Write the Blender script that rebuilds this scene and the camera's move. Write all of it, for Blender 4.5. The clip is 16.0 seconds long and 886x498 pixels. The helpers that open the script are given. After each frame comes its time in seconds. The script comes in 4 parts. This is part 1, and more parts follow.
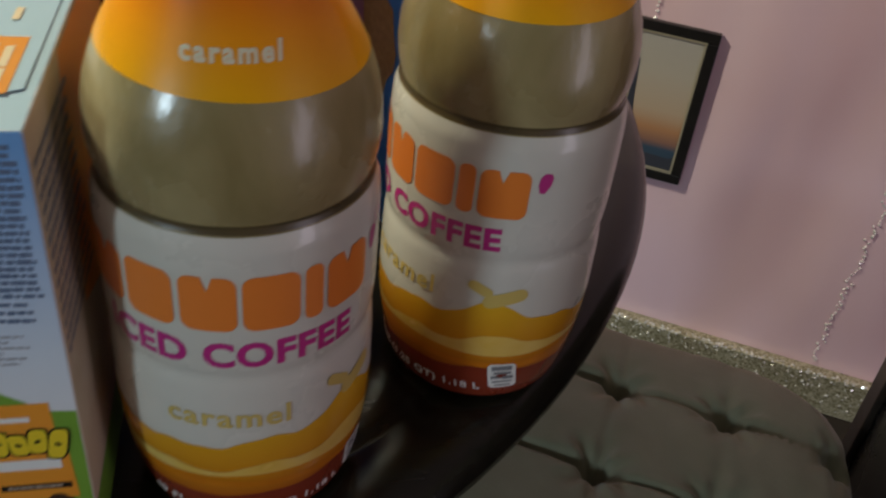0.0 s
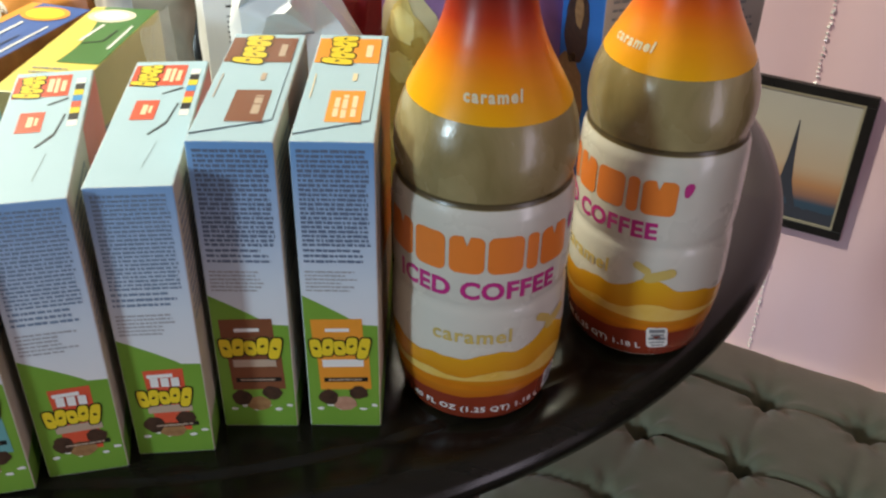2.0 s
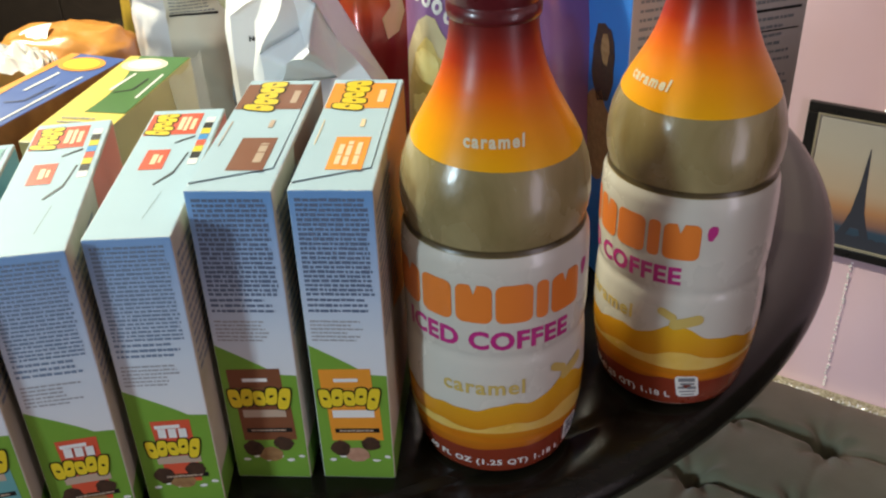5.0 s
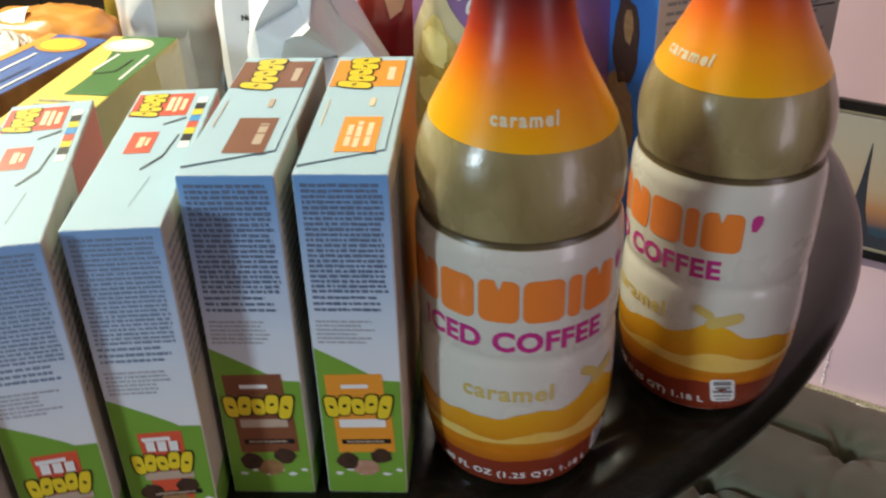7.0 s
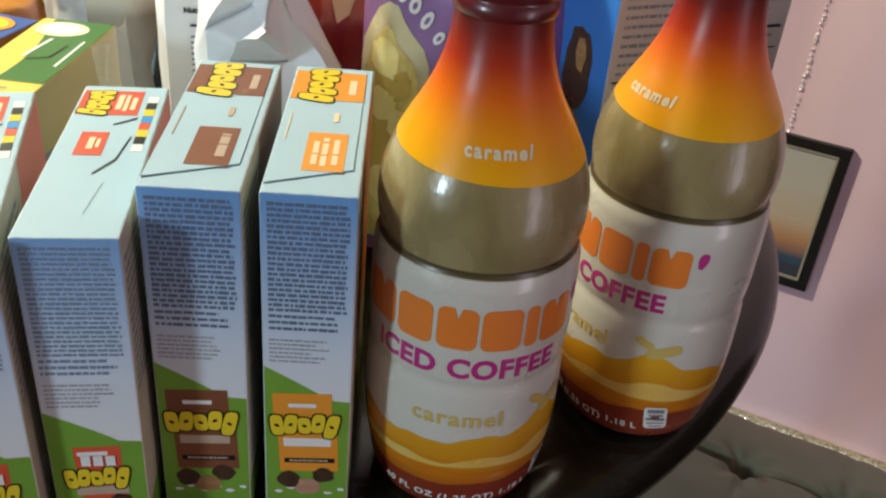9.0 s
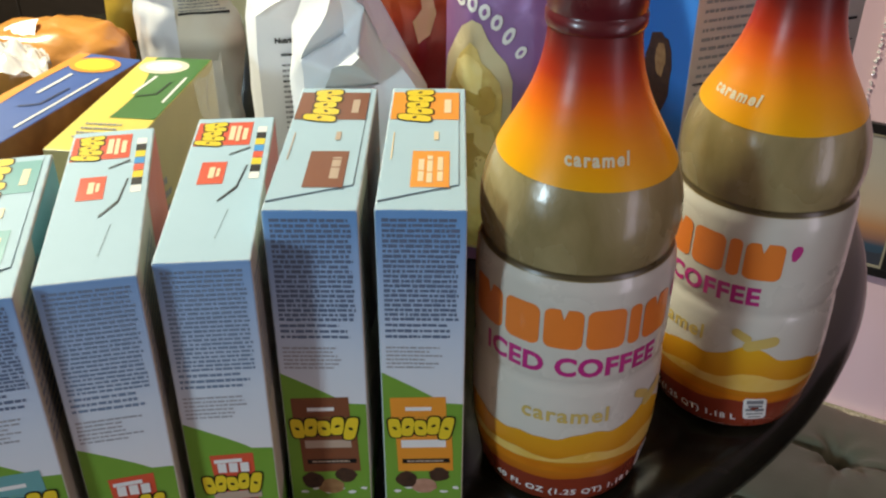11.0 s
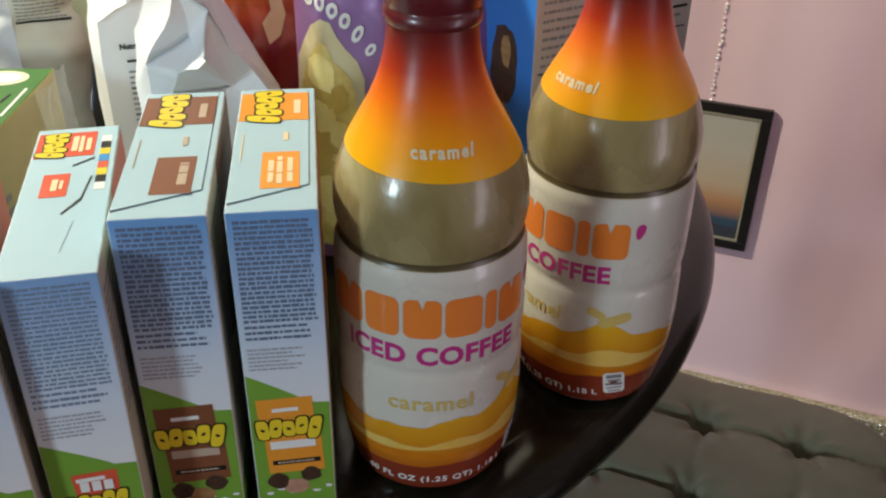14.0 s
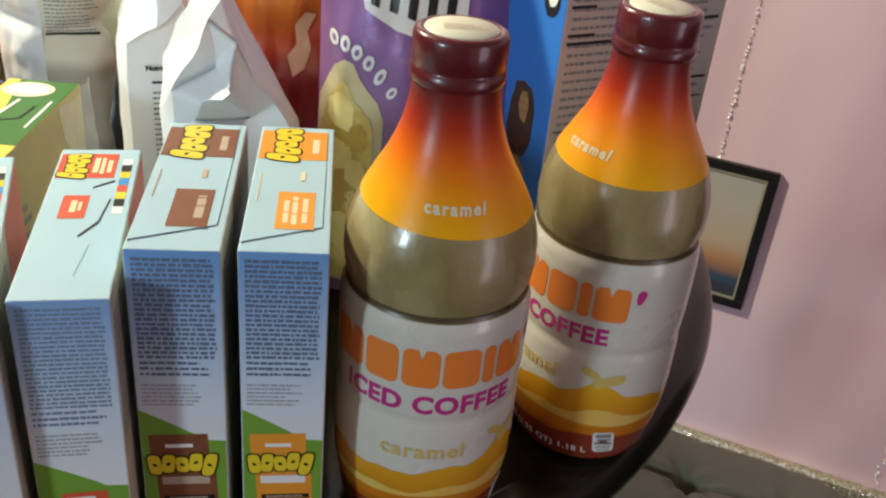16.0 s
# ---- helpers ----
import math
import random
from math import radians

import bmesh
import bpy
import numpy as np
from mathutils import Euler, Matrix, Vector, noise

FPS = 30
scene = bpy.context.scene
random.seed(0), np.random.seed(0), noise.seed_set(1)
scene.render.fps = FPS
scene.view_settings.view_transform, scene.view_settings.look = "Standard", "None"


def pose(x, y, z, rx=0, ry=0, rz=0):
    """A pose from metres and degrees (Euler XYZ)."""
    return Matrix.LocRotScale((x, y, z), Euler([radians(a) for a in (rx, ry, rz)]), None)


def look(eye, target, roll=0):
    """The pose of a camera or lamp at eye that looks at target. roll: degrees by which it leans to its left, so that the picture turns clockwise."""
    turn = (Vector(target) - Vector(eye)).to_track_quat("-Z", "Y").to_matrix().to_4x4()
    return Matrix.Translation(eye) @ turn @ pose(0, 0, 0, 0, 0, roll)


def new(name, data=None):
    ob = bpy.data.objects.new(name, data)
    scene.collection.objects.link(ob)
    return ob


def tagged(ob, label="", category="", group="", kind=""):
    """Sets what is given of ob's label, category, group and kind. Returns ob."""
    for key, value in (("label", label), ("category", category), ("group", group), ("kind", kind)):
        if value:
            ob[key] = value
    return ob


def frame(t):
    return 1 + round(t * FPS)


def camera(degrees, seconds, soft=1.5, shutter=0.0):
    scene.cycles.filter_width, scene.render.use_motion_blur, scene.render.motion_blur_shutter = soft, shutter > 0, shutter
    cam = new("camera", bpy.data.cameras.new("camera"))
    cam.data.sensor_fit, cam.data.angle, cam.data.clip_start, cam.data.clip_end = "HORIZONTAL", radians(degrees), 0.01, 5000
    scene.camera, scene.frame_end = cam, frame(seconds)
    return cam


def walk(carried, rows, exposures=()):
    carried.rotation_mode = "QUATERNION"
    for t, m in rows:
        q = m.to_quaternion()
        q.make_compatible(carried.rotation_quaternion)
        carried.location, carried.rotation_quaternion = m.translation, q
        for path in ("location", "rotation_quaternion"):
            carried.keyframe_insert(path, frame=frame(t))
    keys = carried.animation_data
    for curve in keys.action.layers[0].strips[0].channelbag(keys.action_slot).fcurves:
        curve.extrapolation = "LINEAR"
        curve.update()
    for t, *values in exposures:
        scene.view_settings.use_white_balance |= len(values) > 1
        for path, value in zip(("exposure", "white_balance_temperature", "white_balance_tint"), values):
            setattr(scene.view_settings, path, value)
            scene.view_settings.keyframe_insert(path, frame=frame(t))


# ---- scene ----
cam = camera(50.6, 16.0, soft=2.2, shutter=0.5)
PATH = [
    (0, (0.115, -0.248, 1.41), (0.461, 1.316, 0.212), 6.9),
    (0.5, (0.082, -0.306, 1.427), (0.426, 1.252, 0.22), 11.2),
    (1, (0.073, -0.415, 1.471), (0.338, 1.181, 0.295), 12.5),
    (1.5, (0.079, -0.417, 1.476), (0.194, 1.226, 0.343), 4.9),
    (2, (0.078, -0.42, 1.478), (0.08, 1.251, 0.378), 1.3),
    (2.5, (0.097, -0.414, 1.482), (0.057, 1.271, 0.405), 0.4),
    (3, (0.112, -0.404, 1.478), (0.034, 1.287, 0.412), -1.1),
    (3.5, (0.11, -0.399, 1.477), (-0.009, 1.295, 0.421), -2.2),
    (4, (0.114, -0.403, 1.478), (-0.034, 1.294, 0.429), -2.6),
    (6.5, (0.115, -0.389, 1.459), (-0.056, 1.315, 0.426), -1.8),
    (7, (0.093, -0.363, 1.449), (-0.034, 1.338, 0.406), -1.6),
    (7.5, (0.041, -0.343, 1.448), (0.007, 1.356, 0.395), -4.0),
    (8, (0.018, -0.343, 1.449), (0.142, 1.342, 0.378), -3.6),
    (8.5, (0.045, -0.343, 1.462), (0.217, 1.345, 0.403), 2.7),
    (9, (0.06, -0.354, 1.461), (0.161, 1.343, 0.408), 5.6),
    (9.5, (0.07, -0.342, 1.446), (0.054, 1.353, 0.384), 4.0),
    (9.7, (0.069, -0.341, 1.449), (0.018, 1.35, 0.381), 2.7),
    (11.8, (0.029, -0.397, 1.486), (0.071, 1.314, 0.451), -2.6),
    (12, (0.032, -0.398, 1.488), (0.132, 1.309, 0.45), -2.2),
    (12.5, (0.038, -0.395, 1.479), (0.212, 1.309, 0.446), -0.3),
    (13, (0.05, -0.39, 1.482), (0.258, 1.307, 0.444), 0.2),
    (13.5, (0.051, -0.384, 1.476), (0.271, 1.31, 0.436), 0.7),
    (14, (0.053, -0.382, 1.476), (0.267, 1.308, 0.428), 1.0),
    (14.5, (0.051, -0.387, 1.494), (0.276, 1.301, 0.446), 1.7),
    (15, (0.049, -0.395, 1.491), (0.291, 1.297, 0.453), 3.3),
    (15.5, (0.046, -0.387, 1.493), (0.28, 1.318, 0.474), 3.9),
    (16, (0.048, -0.383, 1.492), (0.265, 1.336, 0.493), 5.9),
]
walk(cam, [(t, look(eye, target, roll)) for t, eye, target, roll in PATH],
     exposures=[(0, -0.62), (0.5, -0.14), (1.0, 0.0), (1.5, 0.03), (2.0, 0.04), (7.5, 0.03), (8.5, -0.09), (14.0, -0.11), (16.0, -0.08)])

# ---- world and light ----
world = bpy.data.worlds.new("world")
scene.world = world
world.use_nodes = True
world.node_tree.nodes["Background"].inputs[0].default_value = (0.62, 0.72, 1.0, 1)
world.node_tree.nodes["Background"].inputs[1].default_value = 0.1
scene.view_settings.exposure = 0.0

WALL_ANGLE = 62.0
NX, NY = math.cos(radians(WALL_ANGLE)), math.sin(radians(WALL_ANGLE))


def room(s, n, z):
    """A place from the room's own axes: s along the pink wall, n towards it, z up."""
    return Vector((NX * n - NY * s, NY * n + NX * s, z))


ROOM = Matrix(((NY, NX, 0, 0), (-NX, NY, 0, 0), (0, 0, 1, 0), (0, 0, 0, 1)))  # local x runs towards -s, local y towards the pink wall


def area(name, at, to, sx, sy, watts, colour):
    lamp = bpy.data.lights.new(name, "AREA")
    lamp.shape, lamp.size, lamp.size_y, lamp.energy, lamp.color = "RECTANGLE", sx, sy, watts, colour
    ob = new(name, lamp)
    ob.matrix_world = look(at, to)
    return ob


area("window_light", room(0.95, -2.36, 1.75), (0.05, 0.05, 1.2), 0.30, 0.42, 31, (0.67, 0.87, 1.0))
# lilac fill added from the right to lift the pink wall, no known source
area("wall_fill_light", room(-2.36, -0.35, 1.10), room(-0.5, 1.5, 0.7), 0.6, 1.5, 11.0, (0.96, 0.84, 1.0))
area("ceiling_lamp_light", (-1.05, 0.95, 2.385), (-0.6, 0.65, 1.0), 0.15, 0.15, 80, (0.98, 0.95, 0.73))


# ---- materials ----
def material(name, colour, rough=0.5, metal=0.0, second=None, scale=20.0, amount=0.5, bump=0.0, bump_scale=200.0,
             coat=0.0, sub=0.0, trans=0.0, sheen=0.0, stretch=(1, 1, 1)):
    m = bpy.data.materials.new(name)
    m.use_nodes = True
    nt = m.node_tree
    b = nt.nodes["Principled BSDF"]
    b.inputs["Base Color"].default_value = (*colour, 1)
    b.inputs["Roughness"].default_value = rough
    b.inputs["Metallic"].default_value = metal
    b.inputs["Coat Weight"].default_value = coat
    b.inputs["Coat Roughness"].default_value = 0.08
    b.inputs["Transmission Weight"].default_value = trans
    b.inputs["Sheen Weight"].default_value = sheen
    if sub:
        b.inputs["Subsurface Weight"].default_value = sub
        b.inputs["Subsurface Radius"].default_value = (0.006, 0.004, 0.002)
    tex = nt.nodes.new("ShaderNodeTexCoord")
    mapping = nt.nodes.new("ShaderNodeMapping")
    mapping.inputs["Scale"].default_value = stretch
    nt.links.new(tex.outputs["Object"], mapping.inputs["Vector"])
    if second:
        n = nt.nodes.new("ShaderNodeTexNoise")
        n.inputs["Scale"].default_value = scale
        n.inputs["Detail"].default_value = 6
        nt.links.new(mapping.outputs[0], n.inputs["Vector"])
        ramp = nt.nodes.new("ShaderNodeValToRGB")
        ramp.color_ramp.elements[0].position, ramp.color_ramp.elements[1].position = 0.5 - amount / 2, 0.5 + amount / 2
        ramp.color_ramp.elements[0].color, ramp.color_ramp.elements[1].color = (*colour, 1), (*second, 1)
        nt.links.new(n.outputs[0], ramp.inputs[0])
        nt.links.new(ramp.outputs[0], b.inputs["Base Color"])
        r = nt.nodes.new("ShaderNodeMapRange")
        r.inputs[3].default_value, r.inputs[4].default_value = max(0.02, rough - 0.07), min(1, rough + 0.07)
        nt.links.new(n.outputs[0], r.inputs[0])
        nt.links.new(r.outputs[0], b.inputs["Roughness"])
    if bump:
        n2 = nt.nodes.new("ShaderNodeTexNoise")
        n2.inputs["Scale"].default_value = bump_scale
        n2.inputs["Detail"].default_value = 4
        nt.links.new(mapping.outputs[0], n2.inputs["Vector"])
        bp = nt.nodes.new("ShaderNodeBump")
        bp.inputs["Strength"].default_value = bump
        bp.inputs["Distance"].default_value = 0.002
        nt.links.new(n2.outputs[0], bp.inputs["Height"])
        nt.links.new(bp.outputs[0], b.inputs["Normal"])
    return m


def ramp_material(name, stops, low, high, rough=0.4, coat=0.0, bump=0.0, axis="Z"):
    """A print whose colours change along one of the thing's own axes, from low to high in metres."""
    m = material(name, stops[0][1], rough, coat=coat, bump=bump, bump_scale=60)
    nt = m.node_tree
    tex = nt.nodes.new("ShaderNodeTexCoord")
    sep = nt.nodes.new("ShaderNodeSeparateXYZ")
    nt.links.new(tex.outputs["Object"], sep.inputs[0])
    mr = nt.nodes.new("ShaderNodeMapRange")
    mr.inputs[1].default_value, mr.inputs[2].default_value = low, high
    nt.links.new(sep.outputs[axis], mr.inputs[0])
    ramp = nt.nodes.new("ShaderNodeValToRGB")
    e = ramp.color_ramp.elements
    while len(e) < len(stops):
        e.new(0.5)
    for el, (pos, col) in zip(e, stops):
        el.position, el.color = pos, (*col, 1)
    nt.links.new(mr.outputs[0], ramp.inputs[0])
    nt.links.new(ramp.outputs[0], nt.nodes["Principled BSDF"].inputs["Base Color"])
    return m


CHIP_TAN = material("tan_ink", (0.50, 0.38, 0.28), 0.45)
# lilac second colour paints soft patches of light into the pink
PINK = material("pink_wall_paint_lit_patches", (0.86, 0.585, 0.61), 0.35, second=(0.88, 0.67, 0.78), scale=2.4, amount=0.7, bump=0.7, bump_scale=3.2, stretch=(1.6, 1.6, 0.5))
PINK.node_tree.nodes["Noise Texture.001"].inputs["Detail"].default_value = 0.5
PINK.node_tree.nodes["Bump"].inputs["Distance"].default_value = 0.065
PINK.node_tree.nodes["Principled BSDF"].inputs["Coat Weight"].default_value = 0.7
PINK.node_tree.nodes["Principled BSDF"].inputs["Coat Roughness"].default_value = 0.28
PLAIN = material("cream_wall_paint", (0.45, 0.36, 0.28), 0.6, second=(0.38, 0.30, 0.24), scale=3, bump=0.1, bump_scale=80)
CEIL = material("white_ceiling_paint", (0.72, 0.70, 0.66), 0.7, second=(0.66, 0.64, 0.60), scale=3, bump=0.1, bump_scale=90)
FLOORM = material("dark_wood_floor", (0.016, 0.011, 0.008), 0.62, second=(0.026, 0.018, 0.013), scale=8, bump=0.1, bump_scale=60, stretch=(1, 8, 1))
TABLEM = material("dark_table_lacquer", (0.009, 0.008, 0.005), 0.21, second=(0.014, 0.012, 0.008), scale=14, bump=0.012, bump_scale=150, stretch=(1, 6, 1))
TABLEM.node_tree.nodes["Principled BSDF"].inputs["Specular IOR Level"].default_value = 0.30
VELVET = material("grey_beige_velvet", (0.205, 0.198, 0.12), 0.75, second=(0.265, 0.252, 0.165), scale=25, bump=0.2, bump_scale=400, sheen=0.4)
BLACK = material("black_gloss", (0.012, 0.011, 0.010), 0.28, second=(0.02, 0.018, 0.016), scale=12)
DARKWOOD = material("dark_wood", (0.020, 0.013, 0.009), 0.5, second=(0.032, 0.021, 0.014), scale=20, stretch=(1, 1, 6))
CARD_BLUE = material("pale_blue_card", (0.38, 0.54, 0.63), 0.58, second=(0.41, 0.57, 0.66), scale=30, bump=0.03, bump_scale=300)
CARD_BLUE.node_tree.nodes["Principled BSDF"].inputs["Specular IOR Level"].default_value = 0.3
CARD_FRONT = ramp_material("pale_blue_to_white_card", [(0.0, (0.82, 0.80, 0.77)), (0.4, (0.64, 0.71, 0.78)), (1.0, (0.17, 0.37, 0.69))], 0.05, 0.19, 0.38)
CARD_BACK = material("beige_printed_card", (0.62, 0.52, 0.38), 0.4, second=(0.52, 0.42, 0.28), scale=30, amount=0.3)
CARD_EDGE = material("worn_pale_card_edge", (0.66, 0.72, 0.74), 0.6, second=(0.34, 0.48, 0.58), scale=110, amount=0.35)
CARD_GREEN = material("lime_green_print", (0.175, 0.345, 0.04), 0.36, second=(0.20, 0.38, 0.052), scale=25)
INK = material("navy_small_print", (0.125, 0.17, 0.265), 0.5)
INK_SOFT = material("soft_navy_small_print", (0.19, 0.26, 0.37), 0.5)
INK_FAINT = material("pale_grey_small_print", (0.36, 0.37, 0.40), 0.5)
INK_GREY = material("grey_small_print_and_flap_shade", (0.22, 0.22, 0.23), 0.5)
INK_BLACK = material("black_print", (0.012, 0.011, 0.01), 0.4)
WHITE = material("white_print", (0.82, 0.81, 0.77), 0.4)
YELLOW = material("yellow_logo_print", (0.80, 0.60, 0.03), 0.38)
BROWN = material("brown_print", (0.20, 0.070, 0.031), 0.4, second=(0.23, 0.084, 0.038), scale=60)
ORANGE = material("orange_print", (0.80, 0.30, 0.03), 0.38, second=(0.84, 0.34, 0.04), scale=40)
RED = material("red_print", (0.68, 0.09, 0.04), 0.38, second=(0.72, 0.11, 0.05), scale=40)
TEAL = material("teal_print", (0.14, 0.36, 0.36), 0.38, second=(0.17, 0.4, 0.4), scale=40)
CYAN = material("cyan_print", (0.05, 0.28, 0.62), 0.4)
CREAM_CARD = material("cream_print", (0.80, 0.66, 0.42), 0.4)
FOOD_DARK = material("chocolate_print", (0.035, 0.018, 0.012), 0.45, second=(0.09, 0.045, 0.025), scale=250)
FOOD_TAN = material("oat_print", (0.42, 0.24, 0.10), 0.45, second=(0.26, 0.13, 0.05), scale=220)
FOOD_PINK = material("nut_print", (0.55, 0.32, 0.22), 0.45, second=(0.4, 0.2, 0.12), scale=200)


# ---- helpers for building ----
def link(name, bm, mat, parent=None, label="", smooth=False):
    me = bpy.data.meshes.new(name)
    bm.normal_update()
    bm.to_mesh(me)
    bm.free()
    for m in (mat if isinstance(mat, (list, tuple)) else [mat]):
        me.materials.append(m)
    if smooth:
        for p in me.polygons:
            p.use_smooth = True
    ob = new(name, me)
    if parent:
        ob.parent = parent
    if label:
        ob["label"] = label
    return ob


def part(name, bm, mat, parent, label="", smooth=False):
    return link(name, bm, mat, parent, label, smooth)


def empty(name, m, label, category, group=""):
    ob = new(name)
    ob.empty_display_size = 0.02
    ob.matrix_world = m
    return tagged(ob, label, category, group)


def box_bm(x0, x1, y0, y1, z0, z1, bevel=0.0, seg=2, bm=None):
    out = bm or bmesh.new()
    b = bmesh.new() if bm else out
    made = bmesh.ops.create_cube(b, size=1)
    for v in made["verts"]:
        v.co = Vector(((x0 + x1) / 2 + v.co.x * (x1 - x0), (y0 + y1) / 2 + v.co.y * (y1 - y0), (z0 + z1) / 2 + v.co.z * (z1 - z0)))
    if bevel:
        bmesh.ops.bevel(b, geom=b.edges[:], offset=bevel, segments=seg, affect="EDGES", profile=0.5)
    if bm:
        me = bpy.data.meshes.new("tmp")
        b.to_mesh(me)
        b.free()
        out.from_mesh(me)
        bpy.data.meshes.remove(me)
    return out


def lathe(profile, segs=64, warp=None, close_top=False, close_bottom=False):
    """A turned shape from (radius, height) pairs. warp(a, i, r, z) may give another (r, z)."""
    bm = bmesh.new()
    rings = []
    for i, (r, z) in enumerate(profile):
        ring = []
        for k in range(segs):
            a = 2 * math.pi * k / segs
            rr, zz = warp(a, i, r, z) if warp else (r, z)
            ring.append(bm.verts.new((rr * math.cos(a), rr * math.sin(a), zz)))
        rings.append(ring)
    for lo, hi in zip(rings, rings[1:]):
        for k in range(segs):
            bm.faces.new((lo[k], lo[(k + 1) % segs], hi[(k + 1) % segs], hi[k]))
    if close_top:
        bm.faces.new(rings[-1])
    if close_bottom:
        bm.faces.new(rings[0][::-1])
    return bm


def prints(name, polys, place, mat, parent, label=""):
    for p in polys:
        part(name, flat([p], place), mat, parent, label)


def rect(x0, z0, x1, z1):
    return [(x0, z0), (x1, z0), (x1, z1), (x0, z1)]


def turned(points, angle, about):
    c, s = math.cos(radians(angle)), math.sin(radians(angle))
    return [(about[0] + c * (x - about[0]) - s * (y - about[1]), about[1] + s * (x - about[0]) + c * (y - about[1])) for x, y in points]


def blob(cx, cy, rx, ry, n=14, rough=0.12, seed=0):
    rnd = random.Random(seed)
    return [(cx + rx * (1 + rnd.uniform(-rough, rough)) * math.cos(2 * math.pi * i / n),
             cy + ry * (1 + rnd.uniform(-rough, rough)) * math.sin(2 * math.pi * i / n)) for i in range(n)]


def flat(polys, place):
    """A print: flat outlines, each laid into space by place(u, v)."""
    bm = bmesh.new()
    for p in polys:
        f = bm.faces.new([bm.verts.new(place(u, v)) for u, v in p])
        if len(p) > 4:
            f.normal_update()
            bmesh.ops.triangulate(bm, faces=[f])
    return bm


def text_bm(words, size, place, bold=0.0, align="CENTER", spacing=1.0, shift=0.0):
    """Words in the built-in font, laid into space by place(u, v)."""
    cu = bpy.data.curves.new("words", "FONT")
    cu.body, cu.size, cu.align_x, cu.resolution_u, cu.offset, cu.space_character = words, size, align, 3, bold, spacing
    ob = new("words", cu)
    me = bpy.data.meshes.new_from_object(ob.evaluated_get(bpy.context.evaluated_depsgraph_get()))
    bpy.data.objects.remove(ob)
    bm = bmesh.new()
    bm.from_mesh(me)
    bpy.data.meshes.remove(me)
    for v in bm.verts:
        v.co = place(v.co.x + shift, v.co.y)
    return bm


def small_print(x0, z0, x1, z1, lines, seed, fill=0.62, ragged=0.1):
    """Bars in place of writing too small to read."""
    rnd = random.Random(seed)
    out = []
    step = (z1 - z0) / lines
    for i in range(lines):
        z = z1 - (i + 0.5) * step
        x = x0
        end = x1 - (x1 - x0) * rnd.uniform(0, ragged)
        while x < end:
            w = min(rnd.uniform(0.03, 0.13) * (x1 - x0), end - x)
            up, dn = rnd.uniform(0.8, 1.1), rnd.uniform(0.8, 1.1)
            out.append(rect(x, z - step * fill / 2 * dn, x + w, z + step * fill / 2 * up))
            x += w + rnd.uniform(0.010, 0.026) * (x1 - x0)
    return out


# ---- the room ----
def slab(name, s0, s1, n0, n1, z0, z1, mat, bevel=0.0):
    ob = link(name, box_bm(-s1, -s0, n0, n1, z0, z1, bevel), mat)
    ob.matrix_world = ROOM
    return tagged(ob, kind="structure")


WALL_N = 1.5
tagged(slab("floor", -2.4, 2.6, -2.4, WALL_N + 0.1, -0.1, 0.0, FLOORM), "dark brown wooden floor boards", "floor")
tagged(slab("ceiling", -2.4, 2.6, -2.4, WALL_N + 0.1, 2.5, 2.6, CEIL), "plain white painted ceiling", "ceiling")
tagged(slab("wall_east", -2.4, 2.6, WALL_N, WALL_N + 0.1, 0.0, 2.5, PINK), "semi-gloss pink painted wall with rhinestone strips", "wall")
west = bmesh.new()
for s0, s1, z0, z1 in ((-2.4, 0.6, 0, 2.5), (0.6, 1.3, 0, 1.1), (0.6, 1.3, 2.15, 2.5), (1.3, 2.6, 0, 2.5)):
    box_bm(-s1, -s0, -2.5, -2.4, z0, z1, bm=west)
ob = link("wall_west", west, PLAIN)
ob.matrix_world = ROOM
tagged(ob, "plain painted wall with a window", "wall", kind="structure")
TRIM = material("white_trim_paint", (0.70, 0.68, 0.64), 0.45, second=(0.64, 0.62, 0.58), scale=12)
fr = bmesh.new()
for a0, a1, b0, b1 in ((0.6, 0.65, 1.1, 2.15), (1.25, 1.3, 1.1, 2.15), (0.65, 1.25, 2.10, 2.15), (0.65, 1.25, 1.1, 1.15)):
    box_bm(-a1, -a0, -2.49, -2.41, b0, b1, bm=fr)
ob = link("window_1", fr, TRIM)
ob.matrix_world = ROOM
tagged(ob, "white framed window with daylight outside", "window", kind="structure")
# unseen doorway, assumed so that the added fill has an opening
fr = bmesh.new()
for n0, n1, b0, b1 in ((-0.80, -0.75, 0, 2.1), (0.05, 0.10, 0, 2.1), (-0.75, 0.05, 2.05, 2.1)):
    box_bm(2.41, 2.49, n0, n1, b0, b1, bm=fr)
ob = link("assumed_door_1", fr, TRIM)
ob.matrix_world = ROOM
tagged(ob, "assumed white framed doorway, out of view, around the added fill light", "door", kind="structure")
south = bmesh.new()
for n0, n1, z0, z1 in ((-2.5, -0.8, 0, 2.5), (-0.8, 0.1, 2.1, 2.5), (0.1, WALL_N + 0.1, 0, 2.5)):
    box_bm(2.4, 2.5, n0, n1, z0, z1, bm=south)
ob = link("wall_south", south, PINK)
ob.matrix_world = ROOM
tagged(ob, "pink painted wall with an assumed doorway", "wall", kind="structure")
tagged(slab("wall_north", 2.6, 2.7, -2.5, WALL_N + 0.1, 0.0, 2.5, DARKWOOD), "dark brown panelled wall", "wall")

